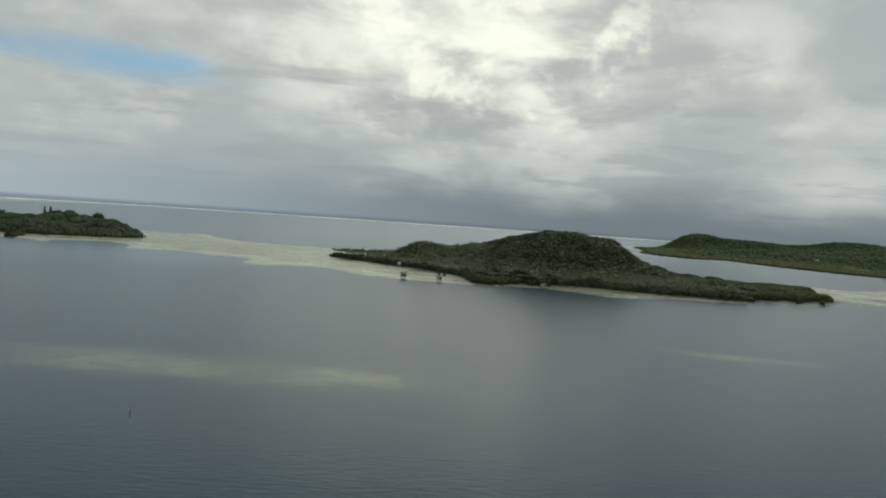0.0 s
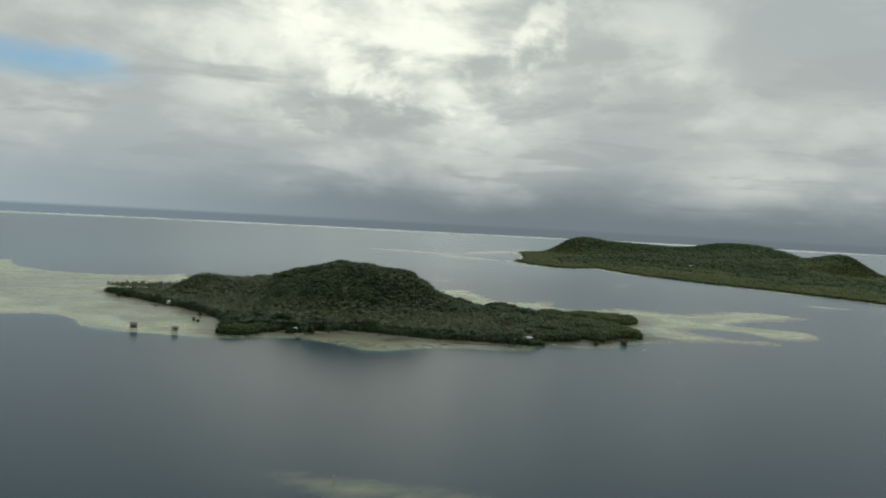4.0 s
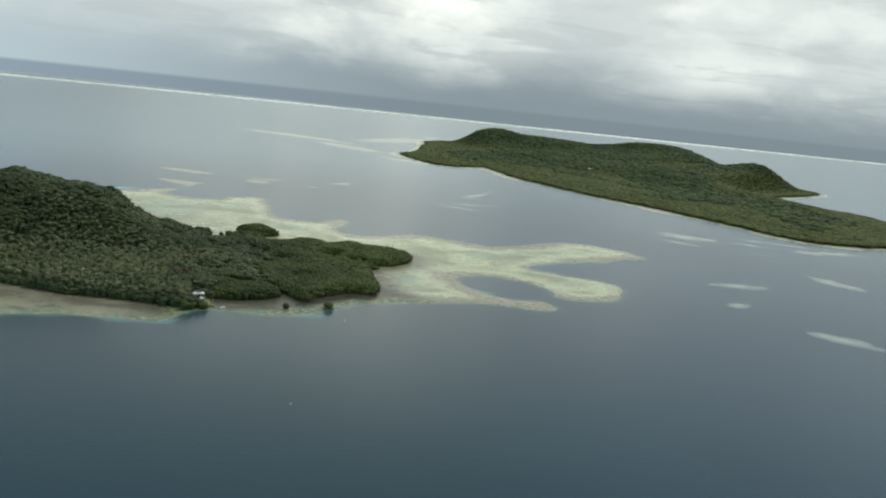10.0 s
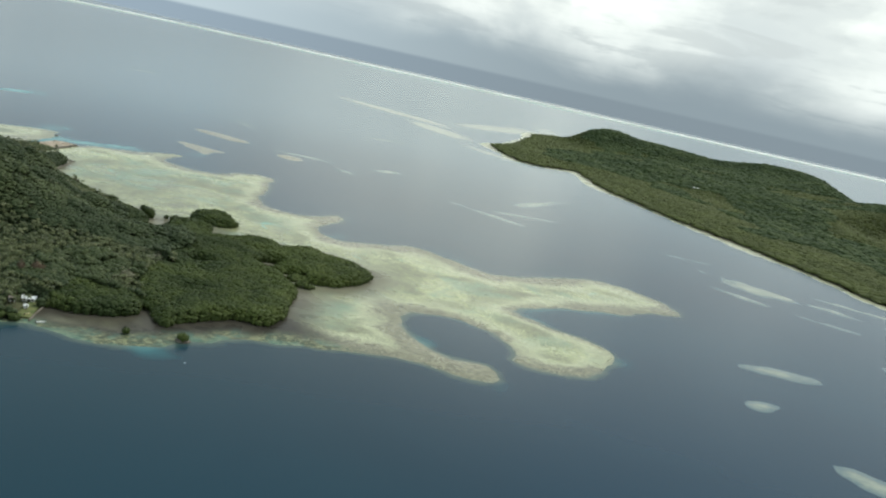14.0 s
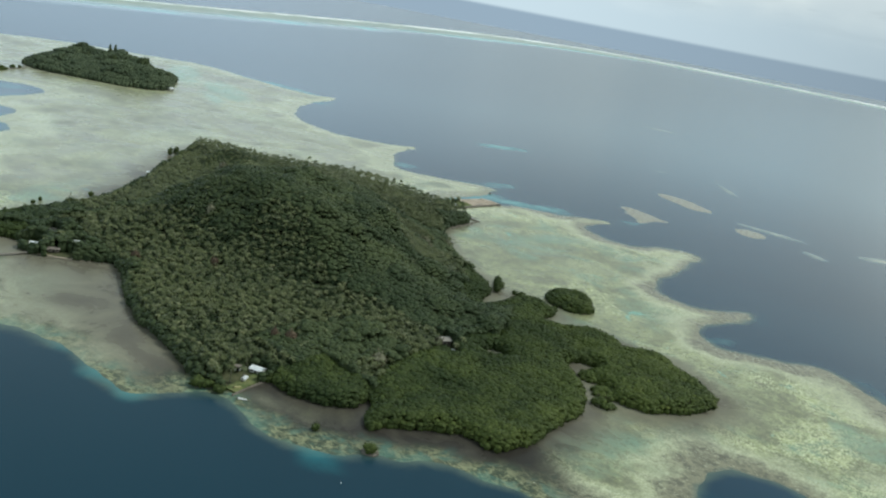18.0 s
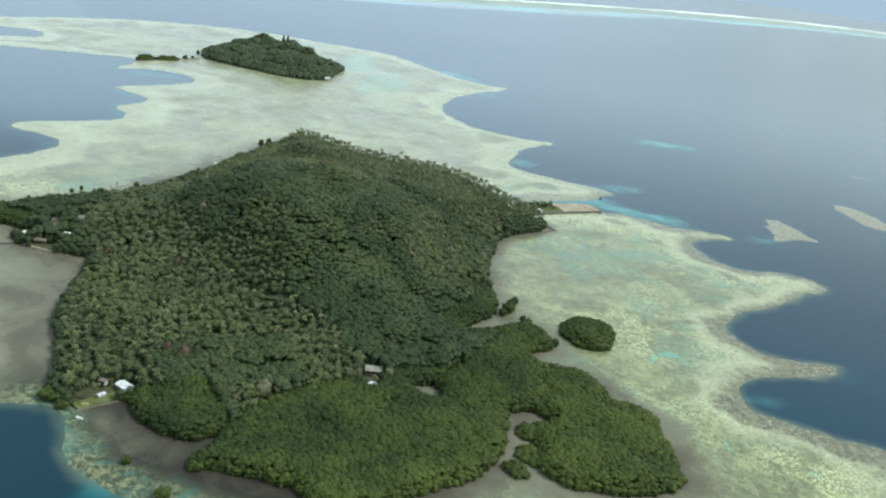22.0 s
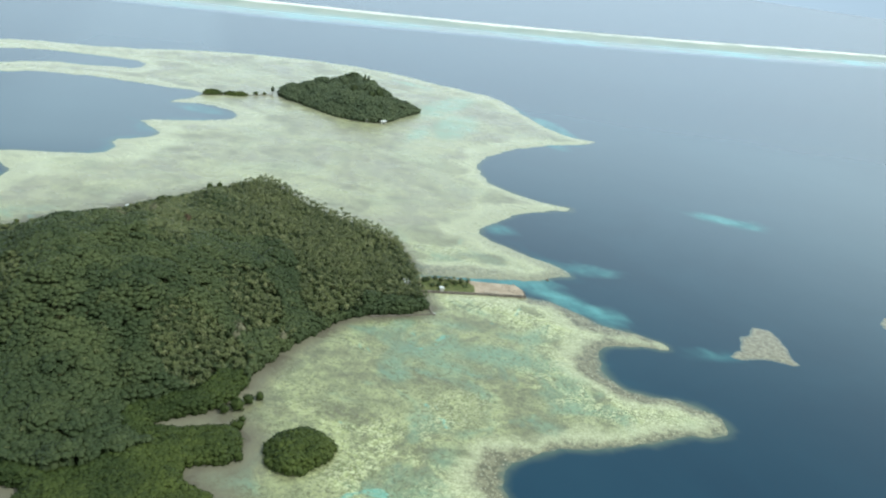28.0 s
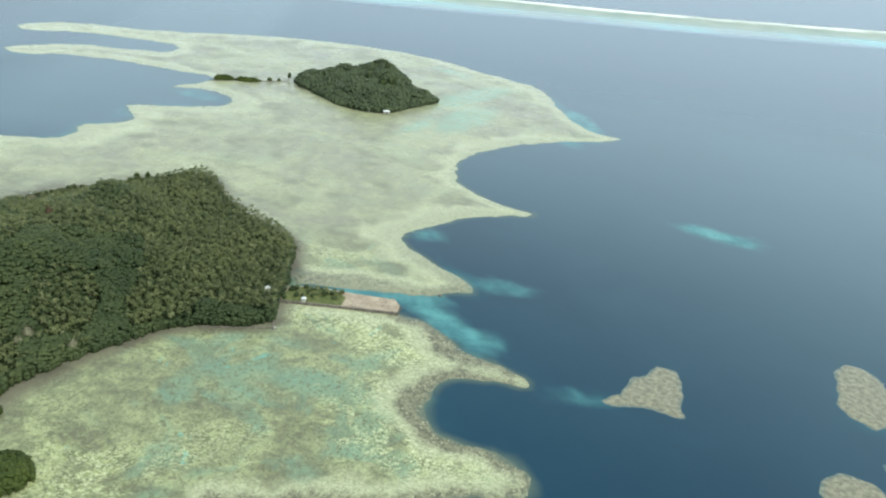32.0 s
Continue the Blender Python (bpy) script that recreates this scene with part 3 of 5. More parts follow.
DROWNED = [(-85, 322, 100, 26, -4, 0.6), (152, 444, 36, 9, -20, 0.8), (-108, 1652, 46, 17, 65, 0.95), (50, 1420, 30, 9, 85, 0.7),
           (-500, 1592, 70, 20, 10, 0.7), (-400, 1545, 30, 16, 40, 0.6), (-440, 1098, 44, 20, 55, 0.45), (-330, 1035, 30, 10, 20, 0.25), (200, 1456, 14, 4, 75, 0.7), (120, 1376, 46, 13, 35, 0.95), (82, 1345, 30, 12, 80, 0.9), (404, 1191, 8, 4, 40, 0.7), (80, 1312, 34, 16, 82, 0.95),
           (-42, 1367, 18, 10, -30, 0.8), (290, 2830, 230, 60, -35, 0.8), (430, 2560, 150, 60, -60, 0.75), (620, 3150, 420, 70, 62, 0.7), (560, 2250, 120, 26, -50, 0.6)]
POOLS = [(206, 1288, 34, 16, 80), (200, 1247, 14, 8, 60), (320, 1223, 10, 6, -35), (369, 1167, 10, 5, -40), (170, 1213, 11, 6, 80), (161, 1269, 13, 6, 70), (283, 1261, 4, 3, 0), (296, 1291, 4, 3, 0),
         (-455, 1430, 90, 30, -25), (-590, 1450, 110, 28, -35), (-400, 1365, 50, 14, -30), (-740, 1430, 40, 16, 40), (-890, 1184, 30, 14, 60)]
WEEDS = [(192, 1228, 11, 8, 60), (237, 1288, 26, 5, 85), (226, 1313, 9, 5, 30), (274, 1178, 24, 8, 70), (271, 1144, 10, 5, 40), (236, 1240, 22, 7, 60), (330, 1190, 20, 6, -40), (560, 1130, 30, 6, 30)]


def oval(x, y, row):
    cx, cy, a, b, turn = row[:5]
    c, s = math.cos(radians(turn)), math.sin(radians(turn))
    u, v = x - cx * UNIT, y - cy * UNIT
    return (1 - np.sqrt(((u * c + v * s) / a) ** 2 + ((v * c - u * s) / b) ** 2) / UNIT) * min(a, b) * UNIT


def shelf_depth(x, y):
    d = inside(SHELF, x, y) + waver(x, y, 34) * 5.0 + waver(x, y, 9) * 2.4
    return np.minimum(d, -inside(CHANNEL, x, y))


BANK = rounded(chart("203,1462 195,1475 187,1484 176,1490 160,1506 154,1516 160,1525 176,1524 190,1518 205,1515 217,1513 210,1499 205,1484"), 1)
BANK_B = rounded(chart("129,1651 129,1667 158,1676 208,1650 215,1635 193,1622 173,1629"))
BANK_C = rounded(chart("267,1575 260,1592 272,1612 290,1606 296,1580 283,1568"))


def sea_fields(x, y):
    d = np.maximum(shelf_depth(x, y), inside(CAPE_COAST, x, y) - 5)
    for row in PATCHES:
        d = np.maximum(d, oval(x, y, row) - 5)
    for row in SHOALS:
        d = np.maximum(d, oval(x, y, row) - 14)
    for bank in (BANK, BANK_B, BANK_C):
        d = np.maximum(d, inside(bank, x, y) - 5)
    shoal = np.zeros(x.shape)
    for row in DROWNED:
        shoal = np.maximum(shoal, row[5] * smooth(oval(x, y, row) + waver(x, y, 16) * 7 + waver(x, y, 6) * 4, -4, 3 + 0.4 * row[3] * UNIT))
    # strength of the painted haze, growing with distance from the main island
    lagoon_haze = smooth(np.hypot(x / UNIT - 420, y / UNIT - 1050), 320, 1250) * smooth(y / UNIT + 1.0 * np.maximum(0, -x / UNIT - 250), 760, 1200) * (0.45 + 0.55 * smooth(x / UNIT, -900, 150))
    # western inlets paled too, for painted haze and shallower water together
    lagoon_haze = np.maximum(lagoon_haze, 0.75 * smooth(-x / UNIT, 70, 300) * smooth(y / UNIT, 720, 940) * smooth(1210 - y / UNIT, 0, 120))
    sx, sy = x + waver(x, y, 120) * 50, y + waver(x + 500, y, 120) * 40
    south = smooth(745 - sy, 0, 130) * np.maximum(smooth(sx, -160, 30), smooth(560 - sy, 0, 180)) * smooth(470 - sx, 0, 200)
    return -d, shoal, south, smooth(y, 1450, 1600), lagoon_haze


edges_x = np.concatenate([[-9000, -6000, -4000, -2600, -1800, -1300, -1000], np.arange(-800, 800, 6.0), [850, 1020, 1100, 1300, 1700, 2500, 4000, 6000, 9000]])
edges_y = np.concatenate([[-4000, -1500, -400, 0, 120], np.arange(160, 340, 6.0), [380, 440], np.arange(500, 1240, 5.0), np.arange(1250, 2300, 25.0),
                          [2400, 2700, 3200, 4000, 5000, 6000, 8000]])
gx, gy = np.meshgrid(edges_x, edges_y)
off, shoal, olive, pale, lagoon_haze = sea_fields(gx, gy)
sea = new("sea", grid_mesh("sea", gx, gy, np.zeros(gx.shape), np.ones(gx.shape, bool), SEA, {"off_reef": off, "shoal": shoal, "olive": olive, "pale": pale, "lagoon_haze": lagoon_haze}))
tagged(sea, "wind-rippled deep blue tropical sea around the islands", "sea", kind="structure")

gx, gy = sheet(-650, 520, 515, 1165, 2.7)
d = shelf_depth(gx, gy)
shore = -np.maximum(np.minimum(inside(COAST, gx, gy), -inside(CREEK, gx, gy)), inside(ISLE_COAST, gx, gy))
shore = np.where(shore > 0, shore * (1 - 0.70 * smooth(950 - gy / UNIT, 0, 40) * smooth(gx / UNIT, 10, 80)) * (1 + 1.4 * smooth(gy / UNIT, 1090, 1190)) * (1 + 8.0 * smooth(-gx / UNIT, 250, 330)), shore)
calm = smooth(-gx / UNIT + (gy / UNIT - 1250) * 0.25 + waver(gx, gy, 70) * 60, -90, 40)
calm = np.maximum(calm, smooth(1000 - gy / UNIT - np.abs(gx / UNIT - 150) * 0.4 + waver(gx, gy, 40) * 30, 40, 110) * 0.8)
pools = np.zeros(gx.shape)
for row in POOLS:
    pools = np.maximum(pools, smooth(oval(gx, gy, row) + waver(gx, gy, 14) * 5, -4, 8))
weeds = np.zeros(gx.shape)
for row in WEEDS:
    weeds = np.maximum(weeds, smooth(oval(gx, gy, row) + waver(gx, gy, 10) * 4, -3, 4))
z = np.clip(d * 0.02, -0.8, 0.14) + waver(gx, gy, 7) * 0.03
shelf = new("reef_flat", grid_mesh("reef_flat", gx, gy, z, d > -8, REEF, {"inside": d, "shore": shore, "quiet": calm, "pool": pools, "weed": weeds}))
tagged(shelf, "pale mottled coral reef flat awash around the islands", "coral reef", kind="structure")

gx, gy = sheet(30, 1370, 940, 2580, 13)
cape_in = inside(CAPE_COAST, gx, gy)
d = cape_in + 16 + waver(gx, gy, 90) * 14
cape_shelf = new("reef_flat", grid_mesh("reef_flat", gx, gy, np.clip(d * 0.02, -0.8, 0.1), d > -30, REEF, {"inside": d, "shore": -cape_in + 6, "quiet": np.ones(gx.shape)}))
tagged(cape_shelf, "pale sandy shallows along the wooded far shore", "coral reef", kind="structure")


def patch_reef(name, label, depth, x0, x1, y0, y1, step, group="", mat=PATCH):
    x, y = sheet(x0, x1, y0, y1, step)
    d = depth(x, y)
    z = np.clip(d * 0.03, -0.6, 0.16) + waver(x, y, 5) * 0.03
    return tagged(new(name, grid_mesh(name, x, y, z, d > -4, mat, {"inside": d})), label, "patch reef", group)


for row in PATCHES + SHOALS:
    cx, cy, r = row[0] * UNIT, row[1] * UNIT, row[2] * UNIT * 1.25
    patch_reef("patch_reef", "narrow pale patch reef just under the lagoon water",
               lambda x, y: oval(x, y, row) + waver(x, y, 30) * row[3] * UNIT * 1.0 + waver(x, y, 11) * row[3] * UNIT * 0.35, cx - r, cx + r, cy - r, cy + r, max(2.5, r / 26), "lagoon patch reefs", SHALLOW)
for line, text in ((BANK, "brown coral bank with a ragged edge in deep water"), (BANK_B, "long brown coral bank in deep blue water"),
                   (BANK_C, "small brown coral bank in deep blue water")):
    lo, hi = line.min(0) - 8, line.max(0) + 8
    patch_reef("coral_bank", text, lambda x, y: inside(line, x, y) + waver(x, y, 13) * 2.6 + waver(x, y, 4.5) * 1.2, lo[0], hi[0], lo[1], hi[1], 1.6)


def barrier():
    """The outer reef: a long band with a line of white surf on its ocean side."""
    line = np.array([(-1175, 500), (-1195, 830), (-1240, 1250), (-1340, 1700), (-1640, 2700), (-1800, 3600), (-1650, 4350), (-950, 4760), (200, 4870), (1500, 4870), (3600, 4840)], float)
    pts = []
    for k in range(len(line) - 1):
        p0, p1, p2, p3 = line[max(k - 1, 0)], line[k], line[k + 1], line[min(k + 2, len(line) - 1)]
        for s in np.linspace(0, 1, 60, endpoint=False):
            pts.append(0.5 * (2 * p1 + (p2 - p0) * s + (2 * p0 - 5 * p1 + 4 * p2 - p3) * s ** 2 + (3 * p1 - p0 - 3 * p2 + p3) * s ** 3))
    pts = np.array(pts)
    run = np.gradient(pts, axis=0)
    side = np.stack([-run[:, 1], run[:, 0]], 1) / np.linalg.norm(run, axis=1)[:, None]
    across = np.linspace(0, 1, 21)
    north = smooth(pts[:, 1], 1500, 4600)
    wide = (1 - north) * 235 + north * 460 + 45 * waver(pts[:, 0], pts[:, 1], 400)
    verts, fields = [], []
    for p, s, w, k in zip(pts, side, wide, north):
        for a in across:
            q = p + s * w * (a - 0.85)
            verts.append((q[0], q[1], 0.15 + 2.2 * math.exp(-((a - 0.88) / 0.06) ** 2)))
            fields.append(a + 0.13 * k * math.sin(3.14 * a))
    n, m = len(pts), len(across)
    ids = np.arange(n * m).reshape(n, m)
    quads = np.stack([ids[:-1, :-1], ids[1:, :-1], ids[1:, 1:], ids[:-1, 1:]], -1).reshape(-1, 4)[:, ::-1]
    ob = new("barrier_reef", mesh_from("barrier_reef", verts, quads, SURF, {"across": fields}))
    tagged(ob, "long barrier reef with white breaking surf and turquoise shallows", "barrier reef", kind="structure")


barrier()


def ground(name, label, height, x0, x1, y0, y1, step):
    x, y = sheet(x0, x1, y0, y1, step)
    z, d = height(x, y)
    tagged(new(name, grid_mesh(name, x, y, z, d > -5, SOIL)), label, "island", kind="structure")


ground("ground_main_island", "dark soil of the hilly wooded island", main_ground, -115, 322, 570, 900, 2.4)
ground("ground_small_isle", "dark soil of the small steep wooded isle", isle_ground, -495, -295, 815, 1000, 2.4)
ground("ground_far_cape", "dark soil of the long wooded cape across the lagoon", cape_ground, 360, 1230, 985, 2380, 9.0)


# ---- trees ----
class Wood:
    """Collects copies of small tree shapes into one mesh."""

    def __init__(self):
        self.v, self.f, self.t, self.count = [], [], [], 0

    def add(self, shape, x, y, z, wide, high, turn, tint):
        v, f = shape
        c, s = math.cos(turn), math.sin(turn)
        w = np.empty_like(v)
        w[:, 0] = (v[:, 0] * c - v[:, 1] * s) * wide + x
        w[:, 1] = (v[:, 0] * s + v[:, 1] * c) * wide + y
        w[:, 2] = v[:, 2] * high + z
        self.v.append(w)
        self.f.append(f + self.count)
        self.t.append(np.full(len(v), tint))
        self.count += len(v)

    def build(self, name, mat, label, category, kind="stuff", soft=True):
        me = mesh_from(name, np.concatenate(self.v), np.concatenate(self.f), mat, {"tint": np.concatenate(self.t)}, soft=soft)
        return tagged(new(name, me), label, category, kind=kind)


def crown_shape(seed, leaves, lumps, low=0.25, leaf=0.34, fine=1):
    """A crown of unit radius and height: a few uneven lumps under a coat of leaf sprays."""
    rng = np.random.RandomState(seed)
    verts, faces, count = [], [], 0
    for k in range(lumps):
        bm = bmesh.new()
        bmesh.ops.create_icosphere(bm, subdivisions=fine, radius=1)
        a, r = rng.rand() * 6.28, (0.42 * rng.rand() ** 0.5 if lumps > 1 else 0)
        size = (0.62 if lumps > 1 else 0.86) * (0.85 + 0.3 * rng.rand())
        cz = low + (1 - low) * (0.45 + (0.2 * rng.rand() if lumps > 1 else 0))
        v = np.array([p.co[:] for p in bm.verts])
        v *= (1 + 0.16 / fine * rng.randn(len(v)))[:, None] * size
        v[:, 2] *= 0.5 * (1 - low) / 0.62
        v += (r * math.cos(a), r * math.sin(a), cz)
        f = np.array([[q.index for q in p.verts] for p in bm.faces])
        bm.free()
        verts.append(v)
        faces.append(f + count)
        count += len(v)
    skin = np.concatenate(verts)
    skin = skin[skin[:, 2] > low + 0.1]
    for k in range(leaves):
        p = skin[rng.randint(len(skin))] * (0.96 + 0.16 * rng.rand()) + rng.randn(3) * 0.05
        out = p - (0, 0, low + 0.25)
        out /= np.linalg.norm(out) + 1e-6
        side = np.cross(out, rng.randn(3))
        side /= np.linalg.norm(side) + 1e-6
        tip = np.cross(out, side) + out * 0.3 * rng.rand()
        s = leaf * (0.6 + 0.8 * rng.rand())
        verts.append(np.array([p - side * s * 0.5, p + side * s * 0.5, p + tip * s]))
        faces.append(np.array([[count, count + 1, count + 2]]))
        count += 3
    return np.concatenate(verts), np.concatenate(faces)


def palm_shape(seed, fronds=8):
    """A coconut palm of unit height: bent trunk and drooping fronds; crown radius about 0.36."""
    rng = np.random.RandomState(seed)
    verts, faces, count = [], [], 0
    lean = rng.randn(2) * 0.05
    ring = [(0.012, 0.0), (0.009, 0.45), (0.007, 0.86)]
    v = []
    for r, h in ring:
        for k in range(4):
            v.append((r * math.cos(k * 1.5708) + lean[0] * h * h, r * math.sin(k * 1.5708) + lean[1] * h * h, h))
    verts.append(np.array(v))
    f = []
    for lvl in range(2):
        for k in range(4):
            a, b = lvl * 4 + k, lvl * 4 + (k + 1) % 4
            f += [(a, b, b + 4), (a, b + 4, a + 4)]
    faces.append(np.array(f))
    count = 12
    top = np.array([lean[0] * 0.74, lean[1] * 0.74, 0.86])
    for k in range(fronds):
        a = 6.283 * k / fronds + rng.rand() * 0.5
        rise = 0.16 * rng.rand() + (0.05 if k % 2 else 0.0)
        long = 0.30 + 0.1 * rng.rand()
        pts = []
        for s, w in ((0.0, 0.010), (0.35, 0.050), (0.72, 0.042), (1.0, 0.005)):
            r = long * s
            h = rise * math.sin(min(s * 2.2, 1.57)) - 0.22 * s ** 2.4
            cen = top + (math.cos(a) * r, math.sin(a) * r, h)
            tang = np.array((-math.sin(a), math.cos(a), 0)) * w
            pts += [cen - tang - (0, 0, w * 0.5), cen, cen + tang - (0, 0, w * 0.5)]
        verts.append(np.array(pts))
        f = []
        for lvl in range(3):
            for side in range(2):
                b = count + lvl * 3 + side
                f += [(b, b + 1, b + 4), (b, b + 4, b + 3)]
        faces.append(np.array(f))
        count += 12
    return np.concatenate(verts), np.concatenate(faces)


CLUMP_SHAPES = [crown_shape(k, 20, 1, 0.0, 0.42) for k in range(8)]
FAR_SHAPES = [crown_shape(40 + k, 5, 1, 0.0, 0.4) for k in range(5)]
PALM_SHAPES = [palm_shape(60 + k, 8 + k % 3) for k in range(7)]
rng = np.random.RandomState(11)


def spots(x0, x1, y0, y1, gap):
    x, y = sheet(x0, x1, y0, y1, gap)
    x = x + (rng.rand(*x.shape) - 0.5) * gap * 0.95
    y = y + (rng.rand(*y.shape) - 0.5) * gap * 0.95
    return x.ravel(), y.ravel()


def domes(x, y, size, seed=0):
    """Rounded crown tops packed at about that spacing: their height, 0 to 1, and the random number of the crown on top."""
    x, y = np.asarray(x, float), np.asarray(y, float)
    best, own = np.zeros(x.shape), np.zeros(x.shape)
    cx, cy = np.floor(x / size).astype(int), np.floor(y / size).astype(int)
    for i in (-1, 0, 1):
        for j in (-1, 0, 1):
            a, b = cx + i, cy + j
            r1, r2 = LATTICE[(a * 7 + seed) % 256, (b * 13 + a) % 256], LATTICE[(a + 91 + b * 3) % 256, (b * 5 + seed + 37) % 256]
            r3 = LATTICE[(a * 3 + b + 11) % 256, (b + seed + 201) % 256]
            rad = size * (0.60 + 0.40 * r3)
            h = np.sqrt(np.maximum(0, 1 - ((x - (a + 0.1 + 0.8 * r1) * size) ** 2 + (y - (b + 0.1 + 0.8 * r2) * size) ** 2) / rad ** 2)) * (0.65 + 0.35 * r3)
            own = np.where(h > best, r2, own)
            best = np.maximum(best, h)
    return best, own


def any_of(shapes):
    return shapes[rng.randint(len(shapes))]


CLEARINGS = [(96, 1248, 4), (296, 868, 10), (302, 862, 7), (294, 880, 7), (86, 872, 8), (112, 880, 7), (75, 905, 6), (105, 892, 6), (107, 875, 5.5), (95, 869, 5), (75, 891, 6), (84, 888, 5), (318, 997, 6.5), (327, 991, 5.5), (333, 988, 3.5), (388, 1034, 5)]


def open_ground(x, y):
    free = np.zeros(x.shape, bool)
    for cx, cy, r in CLEARINGS:
        free |= (x - cx * UNIT) ** 2 + (y - cy * UNIT) ** 2 < (r * UNIT) ** 2
    return free


def mangrove_zone(x, y, d):
    u, v = x / UNIT, y / UNIT
    east = u + 14 * waver(x, y, 40) - 328 + np.maximum(0, (v - 1050)) * 0.6 - np.maximum(0, 960 - v) * 0.35
    return (east > 0) | ((d < 11 + 8 * waver(x, y, 50)) & (u > 235) & (v > 1000) & (v < 1125)) | ((u > 303) & (v < 915) & (d < 26)) | ((u < 75) & (v < 890) & (d < 12))


PALM_STANDS = [(112, 1075, 34, 16), (60, 1085, 34, 14), (40, 1215, 80, 48), (130, 1185, 50, 22), (225, 1098, 36, 30), (-70, 1140, 65, 50), (0, 1180, 70, 45), (160, 1132, 36, 20), (330, 930, 12, 12)]


def palm_zone(x, y, d):
    u, v = x / UNIT, y / UNIT
    n = waver(x, y, 45)
    front = (u > 165) & (u < 330) & (v < 985 + 25 * n) & (d > 3) & ~((u > 274 + 6 * n) & (v < 962 - (u - 300) * 0.2) & (v > 896))
    west = (u < 60 + 40 * n) & (v > 930) & (d > 3)
    north = (v > 1165 + 25 * n) & (u < 130)
    bank = (u > 60) & (u < 170) & (v > 900) & (v < 960 + 20 * n)
    stand = np.zeros(x.shape, bool)
    for cx, cy, sx, sy in PALM_STANDS:
        stand |= ((u - cx) / sx) ** 2 + ((v - cy) / sy) ** 2 + 0.6 * n < 1
    return front | west | north | bank | (stand & (d > 3))


def mangrove_canopy(wood, x, y, z, d, base, tint, rng):
    """Billowing thicket: leaf clumps laid over broad and small domes, with a skirt down to the water."""
    big, _ = domes(x, y, 13.0, 3)
    mid, own = domes(x, y, 4.6, 9)
    top = (base + 2.1 * big + 1.1 * mid - 0.5) * (0.50 + 0.50 * smooth(d, 0.3, 4.5))
    for k in range(len(x)):
        w = 1.25 + 0.75 * rng.rand() ** 1.5
        t = min(1.0, 0.14 * rng.rand() + 0.34 * own[k] + tint[k])
        wood.add(any_of(CLUMP_SHAPES), x[k], y[k], max(z[k], 0) + top[k] - 0.75, w, 0.75 + 0.35 * rng.rand(), rng.rand() * 6.28, t)
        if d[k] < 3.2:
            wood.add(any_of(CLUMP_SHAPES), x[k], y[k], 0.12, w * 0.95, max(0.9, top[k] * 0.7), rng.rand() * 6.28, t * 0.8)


broad, palms, mangroves = Wood(), Wood(), Wood()
x, y = spots(-112, 320, 575, 895, 1.28)
z, d = main_ground(x, y)
ok = (d > 0.7) & ~open_ground(x, y) & mangrove_zone(x, y, d)
mangrove_canopy(mangroves, x[ok], y[ok], z[ok], d[ok], 2.1, 0.54 * smooth(x[ok] / UNIT + 14 * waver(x[ok], y[ok], 40), 335, 430), rng)

x, y = spots(-112, 320, 575, 895, 2.25)
z, d = main_ground(x, y)
man, pal = mangrove_zone(x, y, d), palm_zone(x, y, d)
ok = (d > 1.5) & ~open_ground(x, y) & ~man & (pal & (rng.rand(len(x)) < 0.78 + 0.35 * waver(x, y, 30)) | (rng.rand(len(x)) < 0.045))
for px, py, pz in zip(x[ok], y[ok], z[ok]):
    h = (5.4 + rng.rand() * 1.5) * (0.80 if px < 25 * UNIT and py < 1120 * UNIT else 1.2 if py > 1130 * UNIT else 1.0) * (1.25 if rng.rand() < 0.05 else 1.0)
    palms.add(any_of(PALM_SHAPES), px, py, pz - 0.1, 3.9 + rng.rand() * 1.3, h, rng.rand() * 6.28, (0.15 + 0.68 * rng.rand()) if rng.rand() < 0.93 else 0.97)

x, y = spots(-112, 320, 575, 895, 1.5)
z, d = main_ground(x, y)
man, pal = mangrove_zone(x, y, d), palm_zone(x, y, d)
ok = (d > 0.8) & ~open_ground(x, y) & ~man & (~pal | (rng.rand(len(x)) < np.where(z > 7, 0.95, 0.6)))
x, y, z, d, pal = x[ok], y[ok], z[ok], d[ok], pal[ok]
mid, own = domes(x, y, 4.8, 21)
big, which = domes(x, y, 10.0, 40)
side = np.zeros(x.shape, bool)
for ox, oy in ((2.2, 0), (-2.2, 0), (0, 2.2), (0, -2.2)):
    dd = main_ground(x + ox, y + oy)[1]
    side |= mangrove_zone(x + ox, y + oy, dd) | (palm_zone(x + ox, y + oy, dd) & ~pal) | open_ground(x + ox, y + oy)
tall = np.where(which > 0.86, 2.2, 0.0) * big
top = np.where(pal, 1.5 + 1.2 * mid + 0.8 * smooth(z, 5, 10), 2.2 + 2.2 * mid + 1.9 * big + tall) * (0.55 + 0.45 * smooth(d, 0.5, 6))
for k in range(len(x)):
    w = 1.35 + 0.9 * rng.rand() ** 1.5
    broad.add(any_of(CLUMP_SHAPES), x[k], y[k], z[k] + top[k] - 0.9, w, 0.85 + 0.5 * rng.rand(), rng.rand() * 6.28, 0.12 * rng.rand() + (0.25 * own[k] if pal[k] else (0.36 + 0.44 * min(1, max(0, z[k] - 4) / 8)) * own[k]))
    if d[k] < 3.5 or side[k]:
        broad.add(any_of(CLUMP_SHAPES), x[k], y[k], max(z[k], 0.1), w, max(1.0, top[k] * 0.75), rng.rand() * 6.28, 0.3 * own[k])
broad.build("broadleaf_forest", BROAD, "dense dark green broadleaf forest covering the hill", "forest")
palms.build("palm_grove", PALM, "crowded coconut palms with yellow-green fronds", "palm grove", soft=False)
